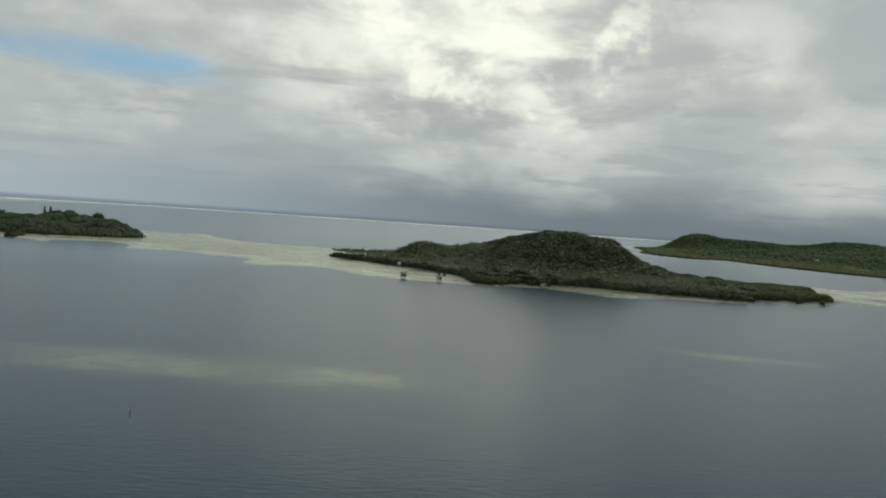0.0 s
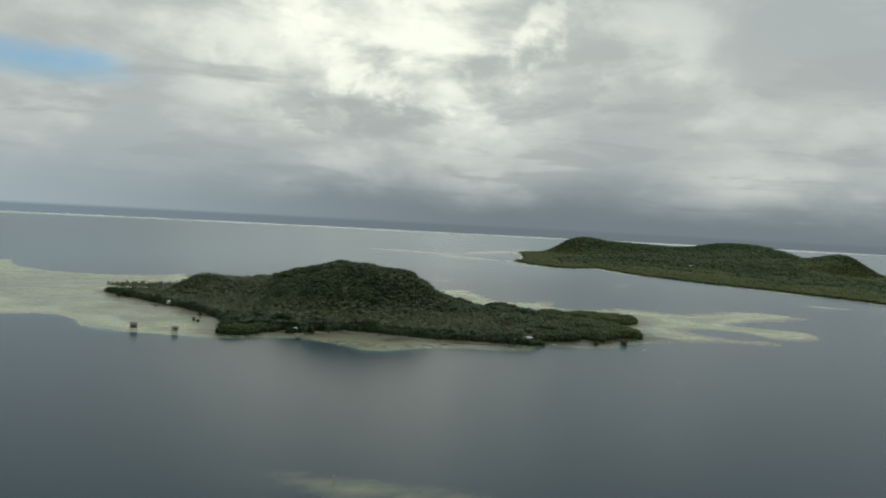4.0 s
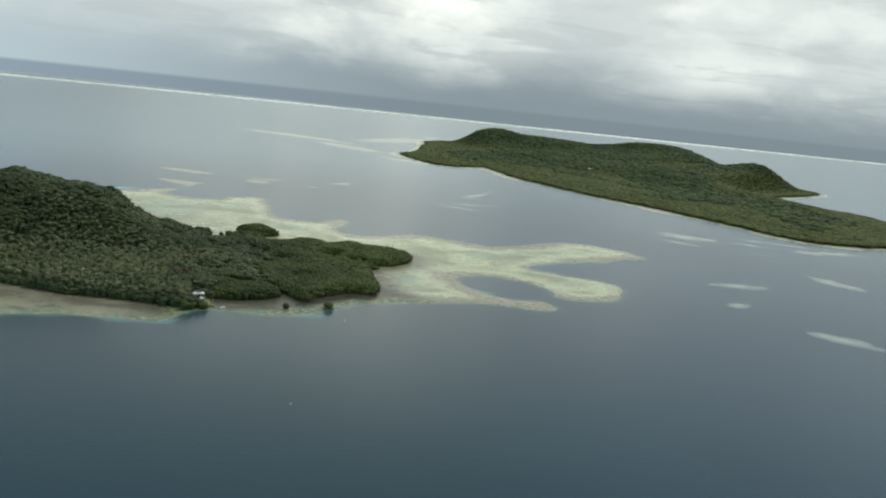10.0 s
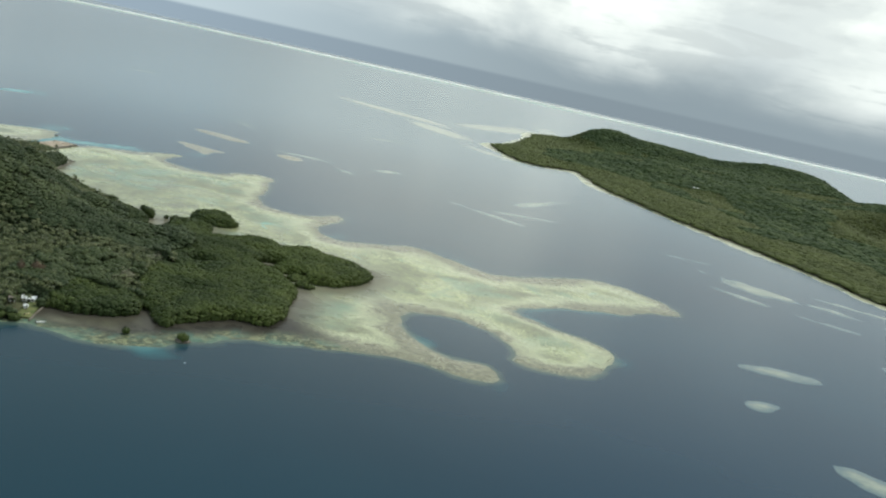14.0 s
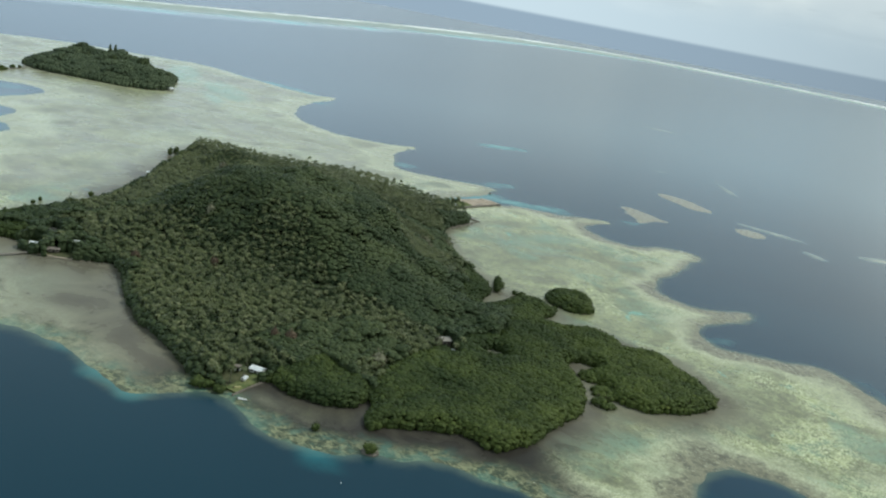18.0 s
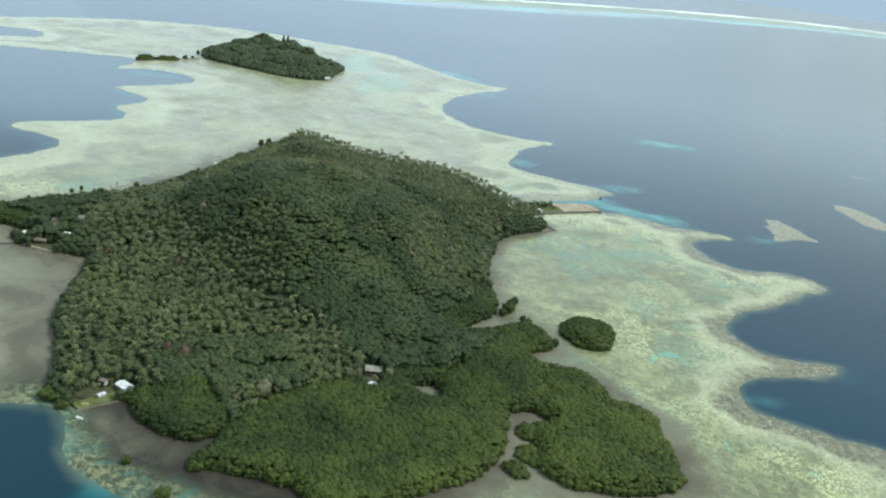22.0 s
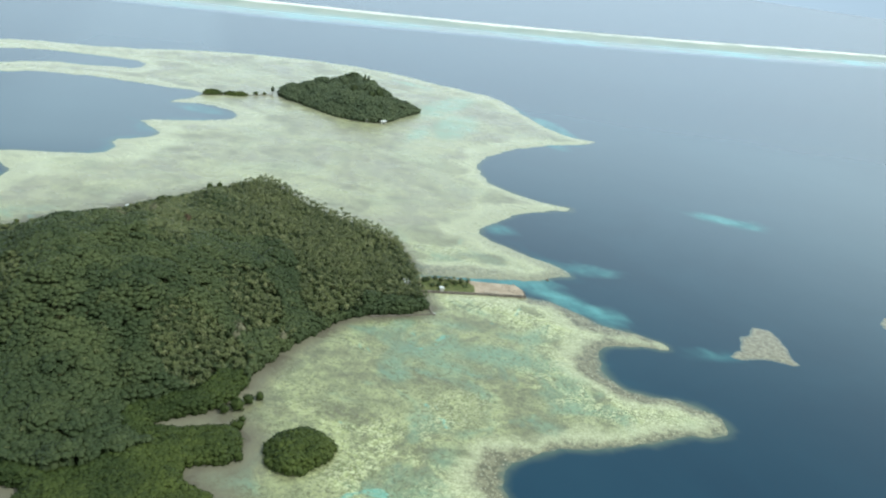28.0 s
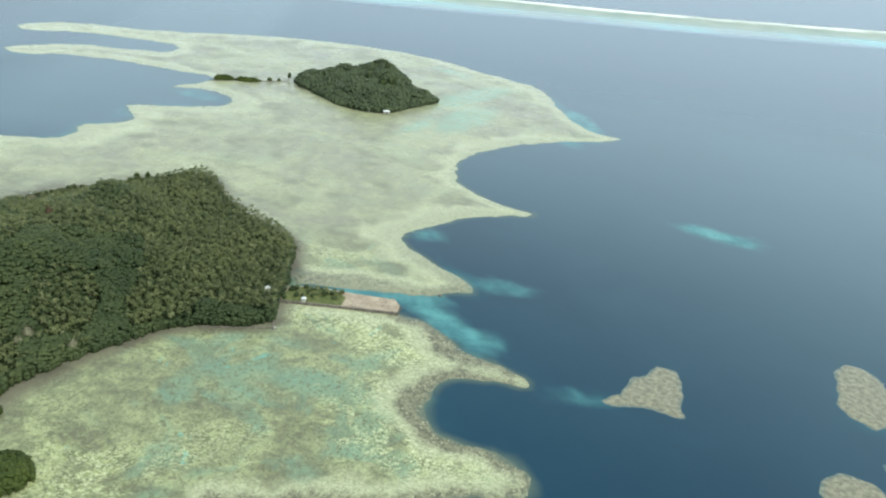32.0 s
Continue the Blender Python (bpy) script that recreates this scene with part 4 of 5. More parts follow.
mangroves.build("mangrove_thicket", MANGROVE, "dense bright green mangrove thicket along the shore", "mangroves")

wood = Wood()
x, y = spots(-490, -298, 818, 996, 2.0)
z, d = isle_ground(x, y)
x, y, z, d = x[d > 0.8], y[d > 0.8], z[d > 0.8], d[d > 0.8]
mid, own = domes(x, y, 6.5, 5)
big, which = domes(x, y, 12.0, 77)
top = (2.2 + 2.2 * mid + 2.4 * big + np.where(which > 0.7, 2.6, 0) * big) * (0.5 + 0.5 * smooth(d, 0, 10))
# tints start at 0.28, which adds to the haze painted into the leaves
for k in range(len(x)):
    wood.add(any_of(CLUMP_SHAPES), x[k], y[k], z[k] + top[k] - 1.5, 1.6 + 0.7 * rng.rand(), 1.9, rng.rand() * 6.28, 0.28 + 0.12 * rng.rand() + 0.52 * own[k])
    if d[k] < 4:
        wood.add(any_of(CLUMP_SHAPES), x[k], y[k], 0.1, 1.6, max(1.4, top[k] * 0.8), rng.rand() * 6.28, 0.3 * own[k])
wood.build("isle_forest", HAZED_ISLEWOOD, "dense forest covering the small steep isle", "forest")

wood, shore_wood = Wood(), Wood()
x, y = spots(365, 1225, 985, 2375, 5.3)
z, d = cape_ground(x, y)
front = (d < 105 + 80 * waver(x, y, 130)) | (waver(x + 900, y, 95) > 0.34)
mid, own = domes(x, y, 22.0, 8)
for px, py, pz, pd, low, hump, t in zip(x[d > 0], y[d > 0], z[d > 0], d[d > 0], front[d > 0], mid[d > 0], own[d > 0]):
    if low:
        shore_wood.add(any_of(FAR_SHAPES), px, py, max(pz, 0) + 0.6 + min(2.0, 0.035 * pd) + 0.5 * hump, 6.0 + rng.rand() * 1.6, 1.5 + rng.rand() * 0.4, rng.rand() * 6.28, 0.3 * rng.rand() + 0.6 * t)
    else:
        tall = rng.rand() ** 4
        wood.add(any_of(FAR_SHAPES), px, py, pz + 1.4 + 2.0 * hump, 6.0 + rng.rand() * 2.0 + 1.2 * tall, 2.0 + rng.rand() * 0.8 + 2.0 * tall, rng.rand() * 6.28, 0.2 * rng.rand() + 0.78 * t)
wood.build("far_woods", FARWOOD, "hill woods of mixed greens on the far cape", "forest")
shore_wood.build("far_mangroves", SHOREWOOD, "low even mangrove belt along the far cape", "mangroves")


# ---- single trees, bushes and islets ----
def one_mesh(name, shape, mat, wide, high, tint=0.5):
    v, f = shape
    return mesh_from(name, v * (wide, wide, high), f, mat, {"tint": np.full(len(v), tint)}, soft=False)


def child(name, me, parent, label=""):
    ob = new(name, me)
    ob.parent = parent
    return tagged(ob, label)


def trunk_bm(radius, high, bend=0.0, sides=7, rings=5):
    bm = bmesh.new()
    last = None
    for k in range(rings):
        s = k / (rings - 1)
        r = radius * (1.25 - 0.6 * s) if k else radius * 1.7
        now = [bm.verts.new((bend * s * s + r * math.cos(a), r * math.sin(a), high * s)) for a in [6.283 * i / sides for i in range(sides)]]
        if last:
            for i in range(sides):
                bm.faces.new((last[i], last[(i + 1) % sides], now[(i + 1) % sides], now[i]))
        last = now
    bm.faces.new(last)
    return bm


def split_palm(seed):
    """The crown and the trunk of one palm as two shapes."""
    v, f = palm_shape(seed, 14)
    crown = f[(f >= 12).all(1)] - 12
    return v[12:], crown


def coconut_palm(x, y, z, high, seed, label):
    ob = thing("coconut_palm", (x, y, z), rng.rand() * 360, label, "palm tree", "coconut palms")
    v, f = split_palm(seed)
    top = v[0].copy()
    child("crown", mesh_from("crown", (v - (top[0], top[1], 0)) * (5.0, 5.0, high), f, PALM, {"tint": np.full(len(v), rng.rand())}, soft=False), ob)
    part("trunk", trunk_bm(0.10, high * 0.87), BARK, ob)
    return ob


def leafy_tree(x, y, z, high, wide, seed, label, mat=BROAD):
    ob = thing("broadleaf_tree", (x, y, z), rng.rand() * 360, label, "tree")
    child("crown", one_mesh("crown", crown_shape(seed, 420, 7, 0.35, 0.16), mat, wide, high, 0.5), ob)
    part("trunk", trunk_bm(wide * 0.09, high * 0.7, 0.2), BARK, ob)
    for k in range(3):
        a = k * 2.1 + rng.rand()
        limb = trunk_bm(wide * 0.045, high * 0.42, 0.0, 5, 3)
        bmesh.ops.rotate(limb, verts=limb.verts, cent=(0, 0, 0), matrix=Euler((0.6, 0, a)).to_matrix())
        bmesh.ops.translate(limb, verts=limb.verts, vec=(0, 0, high * 0.42))
        part("limb", limb, BARK, ob)
    return ob


def root_bm(wide, count, high=0.9):
    """Arched stilt roots."""
    bm = bmesh.new()
    for k in range(count):
        a, r = rng.rand() * 6.283, wide * (0.35 + 0.55 * rng.rand())
        cx, cy = math.cos(a), math.sin(a)
        pts = [(cx * r * s, cy * r * s, high * (1 - s ** 2)) for s in (0.3, 0.6, 0.85, 1.0)]
        last = None
        for p in pts:
            now = [bm.verts.new((p[0] - cy * w, p[1] + cx * w, p[2] + h)) for w, h in ((-0.05, 0), (0.05, 0), (0, 0.08))]
            if last:
                for i in range(3):
                    bm.faces.new((last[i], last[(i + 1) % 3], now[(i + 1) % 3], now[i]))
            last = now
    return bm


def mangrove_bush(u, v, wide, high, label, seed):
    ob = thing("mangrove_bush", (u * UNIT, v * UNIT, 0.0), 0, label, "mangrove", "lone mangrove bushes")
    child("crown", one_mesh("crown", crown_shape(seed, 320, 6, 0.05, 0.17), MANGROVE, wide, high, 0.5), ob)
    part("stilt_roots", root_bm(wide, 26), BARK, ob)
    return ob


def mangrove_islet(name, line, label, high, gap=1.25):
    cx, cy = line.mean(0)
    ob = thing(name, (cx, cy, 0.0), 0, label, "mangrove islet")
    wood = Wood()
    x, y = spots(line[:, 0].min(), line[:, 0].max(), line[:, 1].min(), line[:, 1].max(), gap)
    d = inside(line, x, y)
    x, y, d = x[d > 0.3], y[d > 0.3], d[d > 0.3]
    mangrove_canopy(wood, x, y, np.zeros(x.shape), d, high - 2.0, np.full(x.shape, 0.35), rng)
    wood.v = [v - (cx, cy, 0) for v in wood.v]
    canopy = wood.build("canopy", MANGROVE, "", "")
    canopy.parent = ob
    for key in ("label", "category"):
        if key in canopy:
            del canopy[key]
    bm = bmesh.new()
    for k in range(90):
        a, b = line[rng.randint(len(line))], rng.rand() * 0.12
        q = (a * (1 - b) + np.array((cx, cy)) * b) - (cx, cy)
        bmesh.ops.create_cone(bm, segments=4, radius1=0.09, radius2=0.05, depth=1.6, matrix=Matrix.Translation((q[0], q[1], 0.7)) @ Euler((rng.randn() * 0.3, rng.randn() * 0.3, 0)).to_matrix().to_4x4())
    tagged(part("stilt_roots", bm, BARK, ob), kind="stuff")
    return ob


mangrove_islet("mangrove_islet", rounded(chart("301,1134 292,1146 293,1157 306,1168 316,1167 327,1155 333,1142 326,1133 313,1130"), 2), "round bright green mangrove islet on the reef flat", 4.6)
mangrove_islet("mangrove_islet", rounded(chart("-524,1098 -529,1114 -536,1122 -543,1116 -540,1100 -532,1094"), 2), "low clump of mangrove beside the stone causeway", 4.6)
mangrove_islet("mangrove_islet", rounded(chart("-532,1126 -537,1150 -544,1156 -549,1146 -545,1128 -538,1122"), 2), "low clump of mangrove beside the stone causeway", 4.0)
mangrove_islet("mangrove_islet", rounded(chart("388,1036 381,1044 387,1052 396,1049 398,1041"), 2), "small mangrove clump standing in the creek", 3.2)
mangrove_islet("mangrove_islet", rounded(chart("402,1025 397,1033 402,1042 411,1041 416,1033 411,1026"), 2), "rounded mangrove clump at the creek mouth", 3.2)
mangrove_islet("mangrove_islet", rounded(chart("409,1013 405,1019 410,1025 418,1022 418,1015"), 2), "bushy mangrove clump before the creek mouth", 3.2)
BUSHES = [(272, 1112, 2.0, 3.0), (268, 1119, 3.4, 3.8), (263, 1125, 2.6, 3.4), (259, 1131, 2.0, 2.8), (288, 1118, 2.8, 3.2), (281, 1121, 1.4, 2.0),
          (290.7, 847.4, 3.0, 3.2), (294.4, 850.1, 2.4, 2.8), (301.0, 852.4, 2.2, 2.2), (351, 867, 1.7, 2.2), (316, 1118, 2.2, 3.0), (-554, 1166, 2.6, 3.0), (-559, 1178, 2.0, 2.6), (0, 921, 1.2, 2.0), (5, 913, 1.1, 1.8), (-114, 1104, 2.1, 4.6), (-117, 1113, 2.0, 4.6), (-2, 961, 1.6, 2.6)]
for k, (u, v, w, h) in enumerate(BUSHES):
    mangrove_bush(u, v, w, h, "lone dark green mangrove bush in shallow water", 100 + k)
for u, v, h, w in ((-574, 1190, 6.0, 1.8), (33, 880, 4.6, 1.3)):
    z = float(main_ground(np.array([u * UNIT]), np.array([v * UNIT]))[0][0])
    leafy_tree(u * UNIT, v * UNIT, max(z, 0.1) - 0.1, h, w, 140 + int(u) % 17, "tall lone tree at the head of the causeway" if u < 0 else "lone tree at the end of the spit")
for k, (u, v) in enumerate([(292, 856), (296, 862), (287, 858), (283, 862), (289, 868), (284, 872), (300, 866), (288, 878), (284, 884), (279, 868),
                            (92, 1284), (86, 1288), (84, 1282), (90, 1294), (86, 1299), (88, 1278), (94, 1270), (86, 1268), (310, 1003), (314, 1005), (328, 1000), (331, 990),
                            (78, 902), (84, 898), (94, 886), (108, 898), (120, 904), (66, 900)]):
    z = max(0.4, float(main_ground(np.array([u * UNIT]), np.array([v * UNIT]))[0][0]))
    coconut_palm(u * UNIT, v * UNIT, z - 0.1, (3.2 if u < 100 and v > 1200 else 5.6) + rng.rand() * 1.4, 160 + k,
                 "slender coconut palm with yellow-green drooping fronds")


def tall_pine(u, v, z, high, wide):
    """A feathery shore pine: a straight trunk with short tiers of drooping sprays."""
    ob = thing("shore_pine", (u * UNIT, v * UNIT, z), 0, "tall feathery dark pine rising above the isle's forest", "tree")
    part("trunk", trunk_bm(0.2, high, 0.15), BARK, ob)
    wood = Wood()
    for k in range(26):
        h, a = 0.28 + 0.70 * k / 26, rng.rand() * 6.28
        r = wide * (1.1 - h) * (0.5 + 0.7 * rng.rand())
        wood.add(any_of(CLUMP_SHAPES), r * math.cos(a), r * math.sin(a), h * high, 0.5 + 0.45 * wide * (1.1 - h), 1.3, a, 0.25 + 0.3 * rng.rand())
    child("foliage", mesh_from("foliage", np.concatenate(wood.v), np.concatenate(wood.f), BROAD, {"tint": np.concatenate(wood.t)}, soft=False), ob)


def height_at(ground_of, u, v):
    return float(ground_of(np.array([u * UNIT]), np.array([v * UNIT]))[0][0])


for u, v, h, w in ((-590, 1322, 13.0, 2.2), (-583, 1326, 11.5, 2.0), (-648, 1318, 8.0, 1.6)):
    tall_pine(u, v, height_at(isle_ground, u, v) - 0.2, h, w)
for k, (u, v, h, w) in enumerate(((-515, 1330, 11.0, 5.2), (-505, 1318, 9.5, 4.2), (-470, 1325, 8.0, 3.6), (-610, 1300, 8.5, 4.0), (-545, 1300, 8.5, 4.4))):
    leafy_tree(u * UNIT, v * UNIT, height_at(isle_ground, u, v) - 0.2, h, w, 300 + k, "broad round-headed tree on the small isle")


def cliff_scar():
    """A bare reddish face of earth and rock just under the summit."""
    u, v = 150, 1021
    z = height_at(main_ground, u, v)
    ob = thing("bare_scar", (u * UNIT, v * UNIT, z + 1.6), -40, "bare reddish-brown earth scar on the wooded slope", "cliff")
    for name, size, at in (("earth_face", 2.6, (0, 0, 0)), ("earth_face", 1.7, (2.2, 1.0, -1.4)), ("rock_ledge", 1.2, (-1.4, -0.6, 1.5))):
        bm = bmesh.new()
        bmesh.ops.create_icosphere(bm, subdivisions=3, radius=size)
        for p in bm.verts:
            k = 1 + 0.35 * noise.noise(p.co * 0.9) + 0.14 * noise.noise(p.co * 2.7)
            p.co = Vector((p.co.x * k, p.co.y * 0.7 * k, p.co.z * 1.25 * k)) + Vector(at)
        part(name, bm, EARTH, ob)


EARTH = plain_material("red_brown_earth", (0.085, 0.058, 0.042), (0.19, 0.135, 0.10), 0.5)
cliff_scar()


def bare_snag(u, v, high):
    ob = thing("dead_tree", (u * UNIT, v * UNIT, -0.2), 0, "bare grey dead trunk standing in the shallows", "dead tree", "dead trunks")
    part("trunk", trunk_bm(0.16, high, 0.3), BARK, ob)
    for k in range(3):
        limb = trunk_bm(0.06, high * 0.35, 0.0, 5, 3)
        bmesh.ops.rotate(limb, verts=limb.verts, cent=(0, 0, 0), matrix=Euler((0.8, 0, k * 2.2)).to_matrix())
        bmesh.ops.translate(limb, verts=limb.verts, vec=(0.1, 0, high * (0.5 + 0.12 * k)))
        part("limb", limb, BARK, ob)


for u, v, h in ((29, 868, 3.0), (26, 878, 3.4), (-1, 962, 3.2), (2, 941, 2.6), (232 - 240, 948, 2.4)):
    bare_snag(u, v, h)


# ---- houses ----
def gable(long, deep, rise, over=0.3, thick=0.08):
    """A gabled roof, ridge along x, standing on z 0."""
    bm = bmesh.new()
    x, y = long / 2 + over, deep / 2 + over
    outer = [(-x, -y, 0), (x, -y, 0), (x, y, 0), (-x, y, 0), (-x, 0, rise), (x, 0, rise)]
    a = [bm.verts.new(p) for p in outer]
    b = [bm.verts.new((p[0], p[1], p[2] - thick)) for p in outer]
    for q in ((0, 1, 5, 4), (2, 3, 4, 5)):
        bm.faces.new([a[i] for i in q])
        bm.faces.new([b[i] for i in reversed(q)])
    for i, j in ((0, 1), (1, 5), (5, 2), (2, 3), (3, 4), (4, 0)):
        bm.faces.new((a[i], b[i], b[j], a[j]))
    bmesh.ops.recalc_face_normals(bm, faces=bm.faces)
    return bm


def walls_bm(long, deep, high, rise):
    bm = block(long, deep, high)
    for s in (-1, 1):
        t = [bm.verts.new((s * long / 2, y, z)) for y, z in ((-deep / 2, high), (deep / 2, high), (0, high + rise * 0.93))]
        bm.faces.new(t)
    return bm


def house(u, v, z, turn, long, deep, high, rise, roof, label, stilts=0.0, name="house", wall=PAINT, roof_label=""):
    ob = thing(name, (u * UNIT, v * UNIT, z), turn, label, "house")
    body = part("wall", walls_bm(long, deep, high, rise), wall, ob)
    body.location.z = stilts
    top = part("roof", gable(long, deep, rise), roof, ob, roof_label)
    top.location.z = stilts + high
    n = max(3, int(long / 0.9))
    for k in range(n + 1):                      # sheet ribs
        for s in (-1, 1):
            rib = block(0.05, math.hypot(deep / 2 + 0.3, rise), 0.04)
            bmesh.ops.rotate(rib, verts=rib.verts, cent=(0, 0, 0), matrix=Euler((-s * math.atan2(rise, deep / 2 + 0.3), 0, 0)).to_matrix())
            bmesh.ops.translate(rib, verts=rib.verts, vec=(-long / 2 - 0.2 + k * (long + 0.4) / n, s * (deep / 4 + 0.15), rise / 2))
            part("roof_rib", rib, roof, top)
    for x, y, wx, wy in ((0, deep / 2, 0.8, 0.05), (-long * 0.3, -deep / 2, 0.7, 0.05), (long * 0.3, -deep / 2, 0.7, 0.05)):
        part("window", block(wx, wy, 0.7, (x, y, stilts + high * 0.45)), DARK, ob)
    part("door", block(0.8, 0.06, min(1.8, high * 0.9), (0.1, -deep / 2, stilts + 0.02)), DARK, ob)
    if stilts:
        part("floor", block(long + 0.5, deep + 0.5, 0.14, (0, 0, stilts - 0.14)), TIMBER, ob)
        for x in (-1, 0, 1):
            for y in (-1, 1):
                part("post", trunk_bm(0.08, stilts + 0.5), TIMBER, ob).location = (x * long * 0.42, y * deep * 0.4, -0.5)
    return ob


house(294, 880, 0.8, 20, 4.4, 3.2, 1.2, 0.6, ZINC, "small house with a bright white sheet roof by the sea wall")
house(298, 869, 0.7, -65, 2.2, 1.2, 0.9, 0.3, ZINC, "low open shed with a pale roof beside the house")
house(289, 872, 1.2, 40, 2.0, 1.7, 1.6, 0.5, RUST, "tiny hut with a brown roof behind the sheds")
house(316, 998, 1.0, 60, 5.6, 4.2, 2.0, 1.0, OLDSHEET, "weathered house with a grey-brown roof among palms", wall=TIMBER)
house(326, 991, 1.0, 62, 4.2, 1.6, 0.9, 0.3, ZINC, "long low shelter with a white roof in the clearing")
house(340, 946, 1.2, 30, 2.4, 1.8, 1.6, 0.5, ZINC, "tiny white-roofed hut at the edge of the mangroves")
house(72, 906, 1.3, 75, 4.6, 3.0, 1.9, 0.8, ZINC, "village house with a white zinc roof")
house(102, 893, 1.2, 50, 4.4, 3.4, 2.0, 0.9, ZINC, "white-roofed village house above the beach")
house(104, 876, 0.9, 60, 4.6, 2.8, 1.3, 0.7, RUST, "village house with a grey roof by the jetty", wall=TIMBER)
house(92, 870, 0.9, 40, 2.8, 2.4, 1.5, 0.7, ZINC, "small pale-roofed hut near the jetty")
house(72, 892, 1.2, 70, 5.0, 3.0, 1.4, 0.8, RUST, "long grey-roofed village house under trees", wall=TIMBER)
house(114, 891, 0.9, 60, 2.6, 2.2, 1.7, 0.6, RUST, "small brown hut on the village shore")
house(95, 1248, 1.4, 5, 3.8, 2.6, 2.0, 0.8, ZINC, "pale-roofed house in the trees by the landfill")
house(-46, 1040, 0.9, 45, 4.4, 2.6, 1.9, 0.7, ZINC, "white-roofed beach house on the western shore")
house(-441, 1326, 0.6, 100, 5.0, 3.0, 2.0, 0.8, ZINC, "white-roofed boathouse on the small isle's shore")
house(-443, 1303, 0.6, 80, 2.6, 2.2, 1.8, 0.6, ZINC, "little pale hut on the small isle's shore")
house(1000, 2370, 6.0, 20, 9.0, 6.0, 4.0, 1.6, ZINC, "pale-roofed farm house on the far cape")
house(-34, 848, 0.0, 10, 3.6, 3.2, 1.8, 1.3, RUST, "brown thatched hut on stilts over the shallows", 1.3, "stilt_hut", TIMBER)
house(0, 840, 0.0, 25, 3.2, 2.8, 1.9, 0.8, RUST, "grey stilt hut with pale walls over the shallows", 1.2, "stilt_hut", PAINT)


# ---- jetties, walls and the landfill ----
def strip_bm(line, wide, high, low=-0.6, lift=0.0):
    """A wall or deck that follows a line; its top is at high."""
    bm = bmesh.new()
    line = np.asarray(line, float)
    last = None
    for k, p in enumerate(line):
        run = line[min(k + 1, len(line) - 1)] - line[max(k - 1, 0)]
        side = np.array((-run[1], run[0])) / (np.linalg.norm(run) + 1e-9) * wide / 2
        now = [bm.verts.new((*(p + side * a), z)) for a, z in ((-1.15, low), (1.15, low), (1, high), (-1, high))]
        if last:
            for i in range(4):
                bm.faces.new((last[i], last[(i + 1) % 4], now[(i + 1) % 4], now[i]))
        else:
            bm.faces.new(now[::-1])
        last = now
    bm.faces.new(last)
    return bm


def dense(line, step):
    out = []
    for a, b in zip(line[:-1], line[1:]):
        n = max(1, int(np.linalg.norm(b - a) / step))
        out += [a + (b - a) * k / n for k in range(n)]
    return np.array(out + [line[-1]])


def stone_meshes(count, size):
    made = []
    for k in range(count):
        bm = bmesh.new()
        bmesh.ops.create_icosphere(bm, subdivisions=1, radius=size)
        for v in bm.verts:
            v.co = Vector((v.co.x * 1.2, v.co.y, v.co.z * 0.75)) * (0.78 + 0.44 * rng.rand())
        me = bpy.data.meshes.new("stone")
        bm.to_mesh(me)
        bm.free()
        me.materials.append(STONE)
        made.append(me)
    return made


STONES = stone_meshes(6, 0.34)


def lay_stones(parent, line, base, spread, every):
    for p in dense(line, every):
        ob = new("stone", STONES[rng.randint(len(STONES))])
        ob.parent = parent
        ob.matrix_local = Matrix.Translation((p[0] - base[0] + rng.randn() * spread, p[1] - base[1] + rng.randn() * spread, 0.12 + rng.rand() * 0.25)) @ Euler((rng.rand(), rng.rand(), rng.rand() * 6.28)).to_matrix().to_4x4()


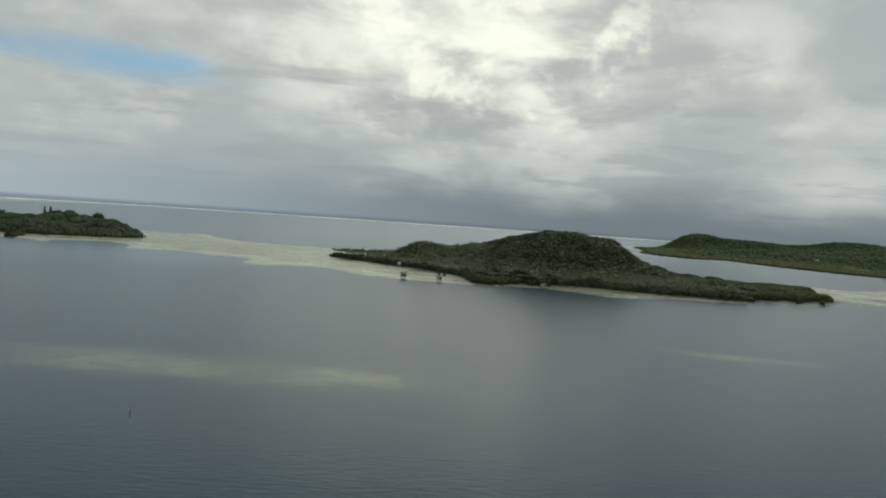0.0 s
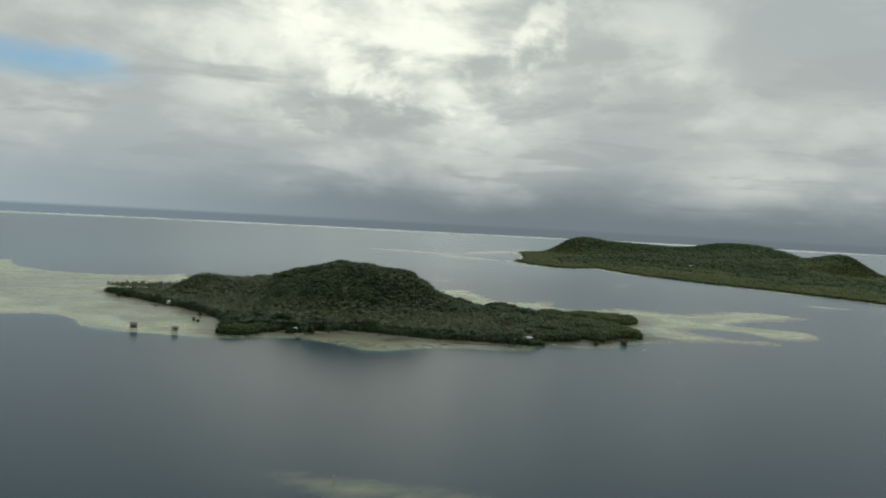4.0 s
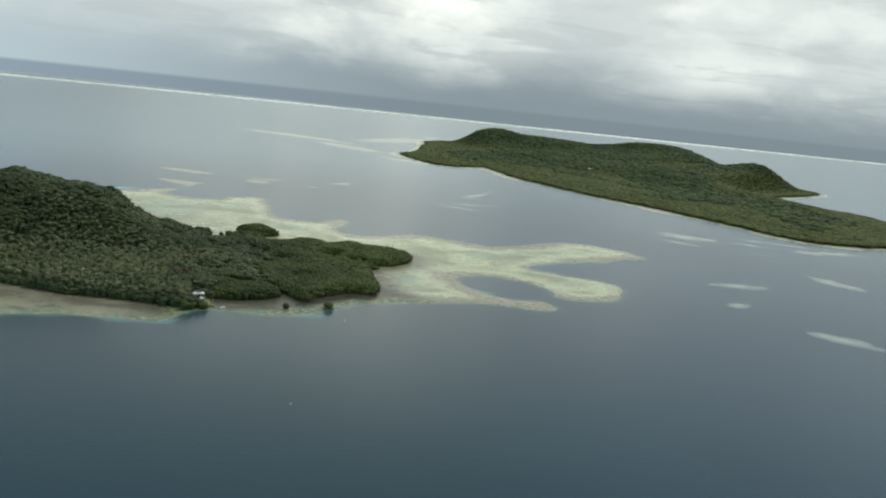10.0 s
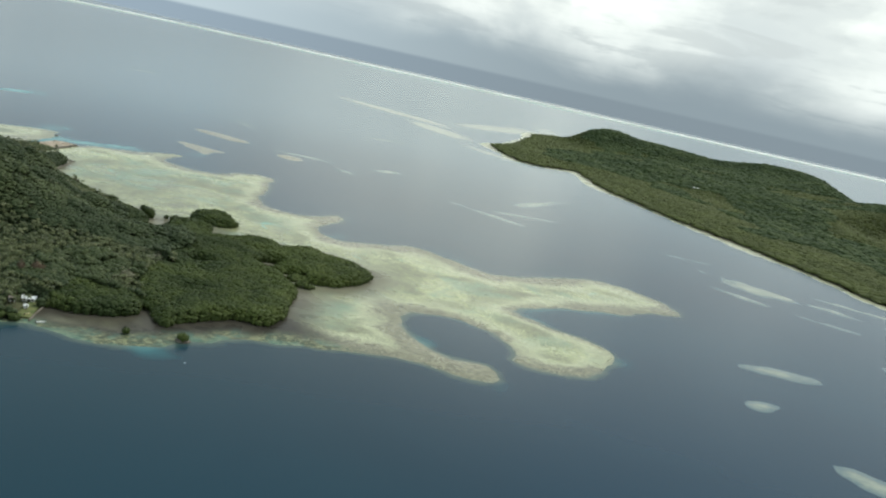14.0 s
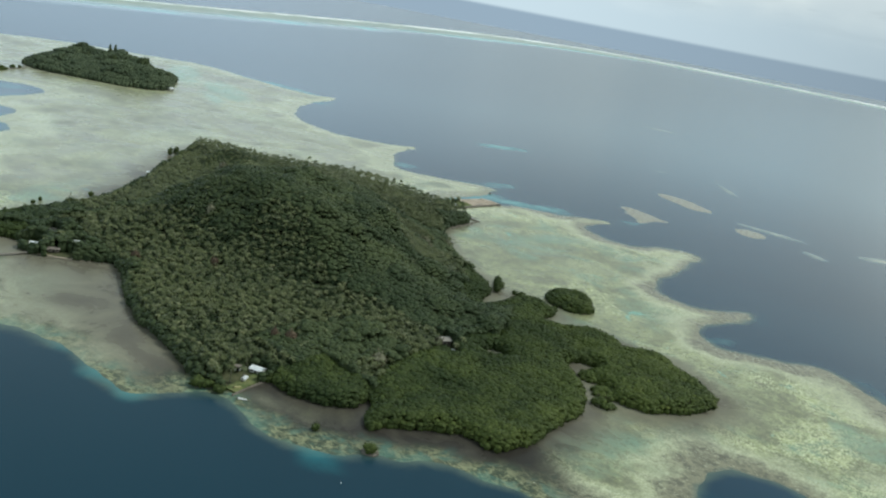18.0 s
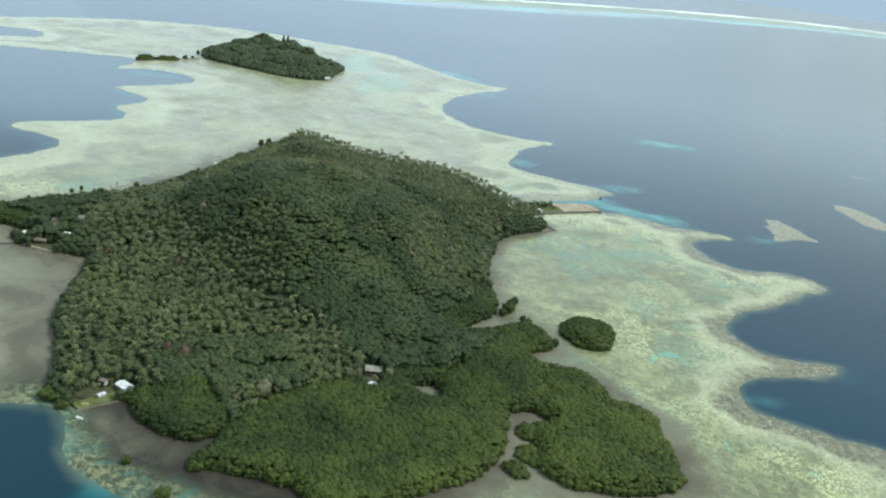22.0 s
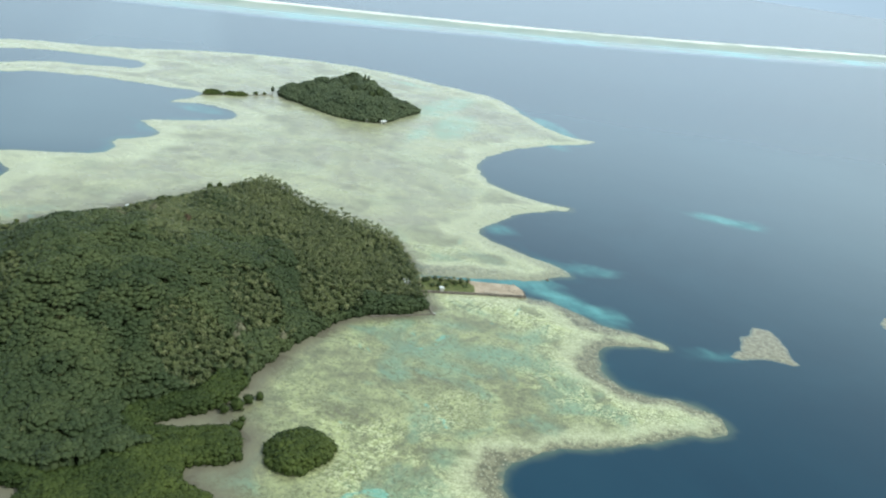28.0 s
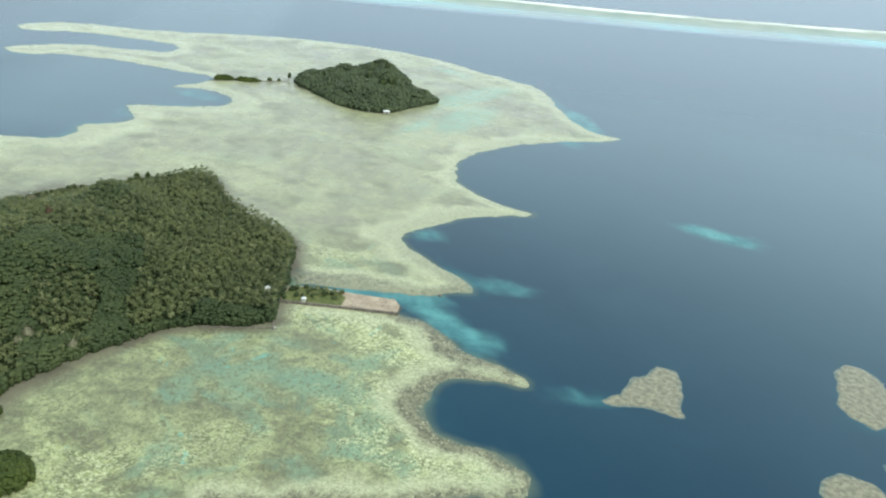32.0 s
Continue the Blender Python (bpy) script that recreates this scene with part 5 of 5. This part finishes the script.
def landfill():
    base = np.array((96, 1300)) * UNIT
    ob = thing("landfill_pier", (*base, 0), 0, "flat coral-rubble landfill pier with a dark stone edge", "pier")
    edge = chart("104,1257 106,1300 108,1339 98,1341 88,1338 84,1310 80,1290 79,1262")
    bm = bmesh.new()
    top = [bm.verts.new((p[0] - base[0], p[1] - base[1], 0.95)) for p in edge]
    low = [bm.verts.new(((p[0] - base[0]) * 1.03, (p[1] - base[1]) * 1.01, -0.6)) for p in edge]
    bm.faces.new(top)
    for k in range(len(edge)):
        bm.faces.new((top[k], low[k], low[(k + 1) % len(edge)], top[(k + 1) % len(edge)]))
    bmesh.ops.recalc_face_normals(bm, faces=bm.faces)
    part("fill", bm, SANDY, ob)
    green = chart("103,1258 104.5,1300 92,1303 83,1296 80.5,1286 80,1263")
    bm = bmesh.new()
    upper = [bm.verts.new((p[0] - base[0], p[1] - base[1], 1.02)) for p in green]
    lower = [bm.verts.new((p[0] - base[0], p[1] - base[1], 0.90)) for p in green]
    bm.faces.new(upper)
    for k in range(len(green)):
        bm.faces.new((upper[k], lower[k], lower[(k + 1) % len(green)], upper[(k + 1) % len(green)]))
    bmesh.ops.recalc_face_normals(bm, faces=bm.faces)
    part("turf", bm, GRASS, ob, "rough green turf on the inner half")
    east = chart("104,1256 106,1300 108.5,1340")
    part("sea_wall", strip_bm(dense(east, 4) - base, 0.9, 1.15), STONE, ob, "dark stone retaining wall")
    lay_stones(ob, east + (0.9, 0), base, 0.18, 0.75)
    lay_stones(ob, chart("108,1340 98,1342 88,1339"), base, 0.3, 0.8)
    bm = bmesh.new()
    for k in range(900):
        a, b = rng.rand(), rng.rand()
        q = (81 + 22 * a, 1260 + 40 * b)
        p = np.array(q) * UNIT - base
        w = 0.2 + 0.3 * rng.rand()
        t = [bm.verts.new((p[0] + w * math.cos(c), p[1] + w * math.sin(c), 0.96 + 0.5 * rng.rand())) for c in (rng.rand() * 6.28, rng.rand() * 6.28, rng.rand() * 6.28)]
        bm.faces.new(t)
    tagged(part("scrub", bm, GRASS, ob, "low green scrub"), kind="stuff")
    for k in range(5):
        part("block", block(0.8, 0.5, 0.45, (103.5 * UNIT - base[0], (1309 + k * 2.4) * UNIT - base[1], 0.95), 0.04), CONCRETE, ob, "pale concrete block")
    for k in range(14):
        me = STONES[rng.randint(len(STONES))]
        st = new("rubble", me)
        st.parent = ob
        st.location = ((86 + 18 * rng.rand()) * UNIT - base[0], (1326 + 11 * rng.rand()) * UNIT - base[1], 1.0)


landfill()
for k in range(26):
    u, v = 82 + 19 * rng.rand(), 1260 + 42 * rng.rand() ** 1.2
    ob = thing("shrub", (u * UNIT, v * UNIT, 0.9), rng.rand() * 360, "low green shrub on the landfill", "shrub", "landfill shrubs")
    child("crown", one_mesh("crown", crown_shape(220 + k, 110, 4, 0.05, 0.24), BROAD, 0.8 + rng.rand() * 0.9, 1.0 + rng.rand() * 1.0, rng.rand()), ob)
    part("stem", trunk_bm(0.06, 0.5, 0.05, 5, 3), BARK, ob)
PALE = leaf_material("pale_dry_leaves", (0.12, 0.12, 0.075), (0.26, 0.25, 0.165), (0.32, 0.30, 0.21))
for k, (u, v, h, w) in enumerate(((69, 1041, 5.0, 3.0), (131, 968, 5.4, 2.0), (20, 1062, 6.0, 2.8), (193, 1122, 5.0, 3.0), (195, 1148, 4.0, 2.6), (323, 936, 4.2, 3.0), (318, 940, 3.6, 2.2), (323, 985, 3.6, 1.6), (200, 1120, 4.0, 2.2))):
    z = float(main_ground(np.array([u * UNIT]), np.array([v * UNIT]))[0][0])
    leafy_tree(u * UNIT, v * UNIT, z - 0.1, h + 2.0, w, 260 + k, "pale dry-leaved tree standing out of the dark forest", PALE)
RUSSET = leaf_material("russet_leaves", (0.085, 0.060, 0.040), (0.17, 0.122, 0.080), (0.20, 0.15, 0.10))
for k, (u, v, w) in enumerate(((143, 907, 2.2), (281, 911, 2.8), (276, 905, 2.0), (179, 938, 1.9), (54, 1087, 2.2))):
    z = float(main_ground(np.array([u * UNIT]), np.array([v * UNIT]))[0][0])
    leafy_tree(u * UNIT, v * UNIT, z - 0.1, 6.6, w, 280 + k, "russet-leaved tree among green palms", RUSSET)
house(103, 1274, 0.95, 0, 2.2, 1.8, 1.6, 0.5, ZINC, "small white shed on the landfill pier")


def sea_wall(line, wide, high, label, mat=STONE, stones=0.0):
    base = line.mean(0)
    ob = thing("sea_wall", (*base, 0), 0, label, "sea wall")
    part("wall", strip_bm(dense(line, 3) - base, wide, high), mat, ob)
    if stones:
        lay_stones(ob, line, base, wide * 0.5, stones)
    return ob


sea_wall(chart("106,1257 125,1257 143,1258"), 0.7, 0.7, "low dark stone wall along the wooded shore", STONE, 0.9)
sea_wall(chart("143,1258 146,1240 149,1212"), 0.7, 0.6, "low stone wall ending at a pale corner", STONE, 0.9)
sea_wall(chart("307,855 305,866 303,880 300,884"), 0.35, 0.75, "straight brown timber sea wall before the white house", TIMBER)
sea_wall(chart("99,863 108,870 117,878 126,888"), 0.8, 0.5, "pale sandy sea wall along the village shore", SANDY)
sea_wall(chart("-522,1092 -536,1130 -549,1163 -562,1188"), 1.6, 0.55, "long narrow stone causeway to the small isle", STONE, 1.6)
yard = thing("grass_yard", (299 * UNIT, 867 * UNIT, 0), 0, "small yellow-green lawn beside the concrete sea wall", "lawn")
part("lawn", strip_bm(chart("303,857 300,868 298,879") - np.array((299, 867)) * UNIT, 4.6, 0.75), GRASS, yard)


def jetty():
    a, b = np.array((101, 866)) * UNIT, np.array((98, 834)) * UNIT
    ob = thing("jetty", (*a, 0), 0, "long timber jetty with a platform at its outer end", "jetty")
    part("deck", strip_bm(dense(np.array([a, b]), 2) - a, 1.3, 0.9, 0.72), TIMBER, ob)
    part("platform", block(3.6, 3.0, 0.2, (*(b - a), 0.72), 0.03), TIMBER, ob)
    part("platform_roof", gable(3.0, 2.4, 0.6), RUST, ob, "low brown roof").location = (*(b - a), 2.6)
    for x in (-1.3, 1.3):
        for y in (-1.0, 1.0):
            part("roof_post", block(0.12, 0.12, 1.75, (b[0] - a[0] + x, b[1] - a[1] + y, 0.9)), TIMBER, ob)
    for p in dense(np.array([a, b]), 2.2):
        for s in (-0.55, 0.55):
            part("pile", trunk_bm(0.09, 1.6, 0, 6, 3), TIMBER, ob).location = (p[0] - a[0] + s, p[1] - a[1], -0.8)


jetty()


def rock_islet():
    base = np.array((378, 874)) * UNIT
    ob = thing("rock_islet", (*base, 0), 30, "tiny walled rock islet topped by a bright green bush", "islet")
    bm = bmesh.new()
    bmesh.ops.create_icosphere(bm, subdivisions=3, radius=2.6)
    for v in bm.verts:
        k = 1 + 0.16 * noise.noise(v.co * 0.9)
        v.co = Vector((v.co.x * k, v.co.y * k * 0.8, v.co.z * 0.28 * k))
    part("rock", bm, STONE, ob)
    child("bush", one_mesh("bush", crown_shape(190, 300, 6, 0.1, 0.18), MANGROVE, 2.4, 2.6, 0.6), ob)
    part("stilt_roots", root_bm(2.6, 24, 1.1), BARK, ob)
    ring = np.array([(base[0] + 2.5 * math.cos(a), base[1] + 2.0 * math.sin(a)) for a in np.linspace(0, 6.1, 24)])
    for p in ring:
        st = new("stone", STONES[rng.randint(len(STONES))])
        st.parent = ob
        st.location = (p[0] - base[0], p[1] - base[1], 0.2)


rock_islet()


def boat(u, v, turn, long, mat, label):
    ob = thing("boat", (u * UNIT, v * UNIT, 0.0), turn, label, "boat", "small boats")
    bm = bmesh.new()
    rings = []
    for s, w, h in ((-0.5, 0.30, 0.30), (-0.2, 0.40, 0.28), (0.15, 0.40, 0.30), (0.4, 0.22, 0.38), (0.5, 0.02, 0.46)):
        w, h = w * long * 0.45, h * long * 0.4
        rings.append([bm.verts.new((s * long, y, z)) for y, z in ((-w, h), (-w * 0.7, -0.1), (0, -0.18), (w * 0.7, -0.1), (w, h), (w * 0.86, h), (0, 0.06), (-w * 0.86, h))])
    for a, b in zip(rings[:-1], rings[1:]):
        for i in range(8):
            bm.faces.new((a[i], a[(i + 1) % 8], b[(i + 1) % 8], b[i]))
    bm.faces.new(rings[0])
    bm.faces.new(rings[-1][::-1])
    bmesh.ops.recalc_face_normals(bm, faces=bm.faces)
    part("hull", bm, mat, ob)
    for s in (-0.25, 0.1):
        part("thwart", block(0.22, long * 0.30, 0.05, (s * long, 0, long * 0.09)), TIMBER, ob)
    part("outboard_motor", block(0.3, 0.28, 0.6, (-0.54 * long, 0, 0.05), 0.05), DARK, ob)
    return ob


YELLOW = plain_material("yellow_boat_paint", (0.38, 0.35, 0.15), (0.52, 0.48, 0.24), 1.0, 0.5)
boat(312, 857, 35, 3.0, WHITE, "small white open boat moored in the muddy bay")
tagged(boat(303, 861, 75, 2.4, YELLOW, "yellow canoe drawn up on the lawn")).location.z = 0.85
for u, v in ((361, 692), (388, 847)):
    ob = thing("buoy", (u * UNIT, v * UNIT, 0.0), 0, "small round white mooring buoy on dark water", "buoy", "mooring buoys")
    bm = bmesh.new()
    bmesh.ops.create_icosphere(bm, subdivisions=2, radius=0.24)
    part("float", bm, WHITE, ob)
    part("ring", block(0.08, 0.08, 0.18, (0, 0, 0.2)), DARK, ob)
boat(86, 1302, 80, 3.6, WHITE, "white skiff lying in the channel by the landfill")


def reef_rock(u, v, size, label, capped=True):
    ob = thing("reef_rock", (u * UNIT, v * UNIT, 0.1), 0, label, "rock", "reef rocks")
    bm = bmesh.new()
    bmesh.ops.create_icosphere(bm, subdivisions=2, radius=size)
    for p in bm.verts:
        p.co = Vector((p.co.x * 1.3, p.co.y, p.co.z * 0.9)) * (1 + 0.35 * noise.noise(p.co * 1.7 / size))
    part("boulder", bm, STONE, ob)
    if capped:
        part("cap", block(size, size * 0.8, 0.3, (0, 0, size * 0.72), 0.05), WHITE, ob, "white guano cap")


reef_rock(73, 1371, 1.0, "dark boulder standing on the reef point", False)
reef_rock(143.5, 1259, 0.7, "small pale-topped boulder at the wall corner")


def coral_outcrop(u, v, size):
    """A low knobbly coral colony that just breaks the surface."""
    ob = thing("coral_outcrop", (u * UNIT, v * UNIT, 0.08), rng.rand() * 360, "low dark coral outcrop awash on the shallow flat", "coral", "coral outcrops")
    bm = bmesh.new()
    bmesh.ops.create_icosphere(bm, subdivisions=3, radius=size)
    for p in bm.verts:
        k = 1 + 0.3 * noise.noise(p.co * 1.6 / size) + 0.12 * noise.noise(p.co * 4.5 / size)
        p.co = Vector((p.co.x * 1.5 * k, p.co.y * k, p.co.z * 0.32 * k))
    part("colony", bm, STONE, ob)


for u, v, s in ((129, 828, 0.7), (135, 827, 0.9), (142, 824, 0.8), (159, 833, 0.6), (164, 839, 0.6), (124, 832, 0.6)):
    coral_outcrop(u, v, s)


def stake(u, v, high):
    ob = thing("channel_stake", (u * UNIT, v * UNIT, -0.6), 0, "thin weathered channel stake standing in the water", "marker", "channel stakes")
    part("pole", trunk_bm(0.08, high + 0.6, 0.05, 6, 3), CONCRETE, ob)
    part("board", block(0.4, 0.06, 0.3, (0, 0, high + 0.1), 0.01), PAINT, ob)


for u, v, h in ((-84, 248, 1.5), (140, 452, 1.8)):
    stake(u, v, h)


# loose coral boulders along the reef crests nearest to the path
def crest_boulders():
    x, y = spots(250 * UNIT, 640 * UNIT, 915 * UNIT, 1420 * UNIT, 2.2)
    d = shelf_depth(x, y)
    near = (d > 1.0) & (d < 9.0) & (rng.rand(len(x)) < 0.16 + 0.22 * waver(x, y, 30))
    verts, faces, count = [], [], 0
    base = np.array([v.co[:] for v in STONES[0].vertices])
    tris = np.array([p.vertices[:] for p in STONES[0].polygons])
    for px, py in zip(x[near], y[near]):
        k = 0.5 + 1.3 * rng.rand() ** 2
        a = rng.rand() * 6.28
        r = np.array(((math.cos(a), -math.sin(a), 0), (math.sin(a), math.cos(a), 0), (0, 0, 1)))
        verts.append(base @ r.T * (k, k, k * 0.6) + (px, py, 0.1))
        faces.append(tris + count)
        count += len(base)
    me = mesh_from("coral_boulders", np.concatenate(verts), np.concatenate(faces), CORAL, soft=False)
    tagged(new("coral_boulders", me), "scattered pale coral boulders along the reef crest", "coral rubble", kind="stuff")


CORAL = plain_material("bleached_coral", (0.22, 0.21, 0.15), (0.44, 0.43, 0.33), 0.25)
crest_boulders()
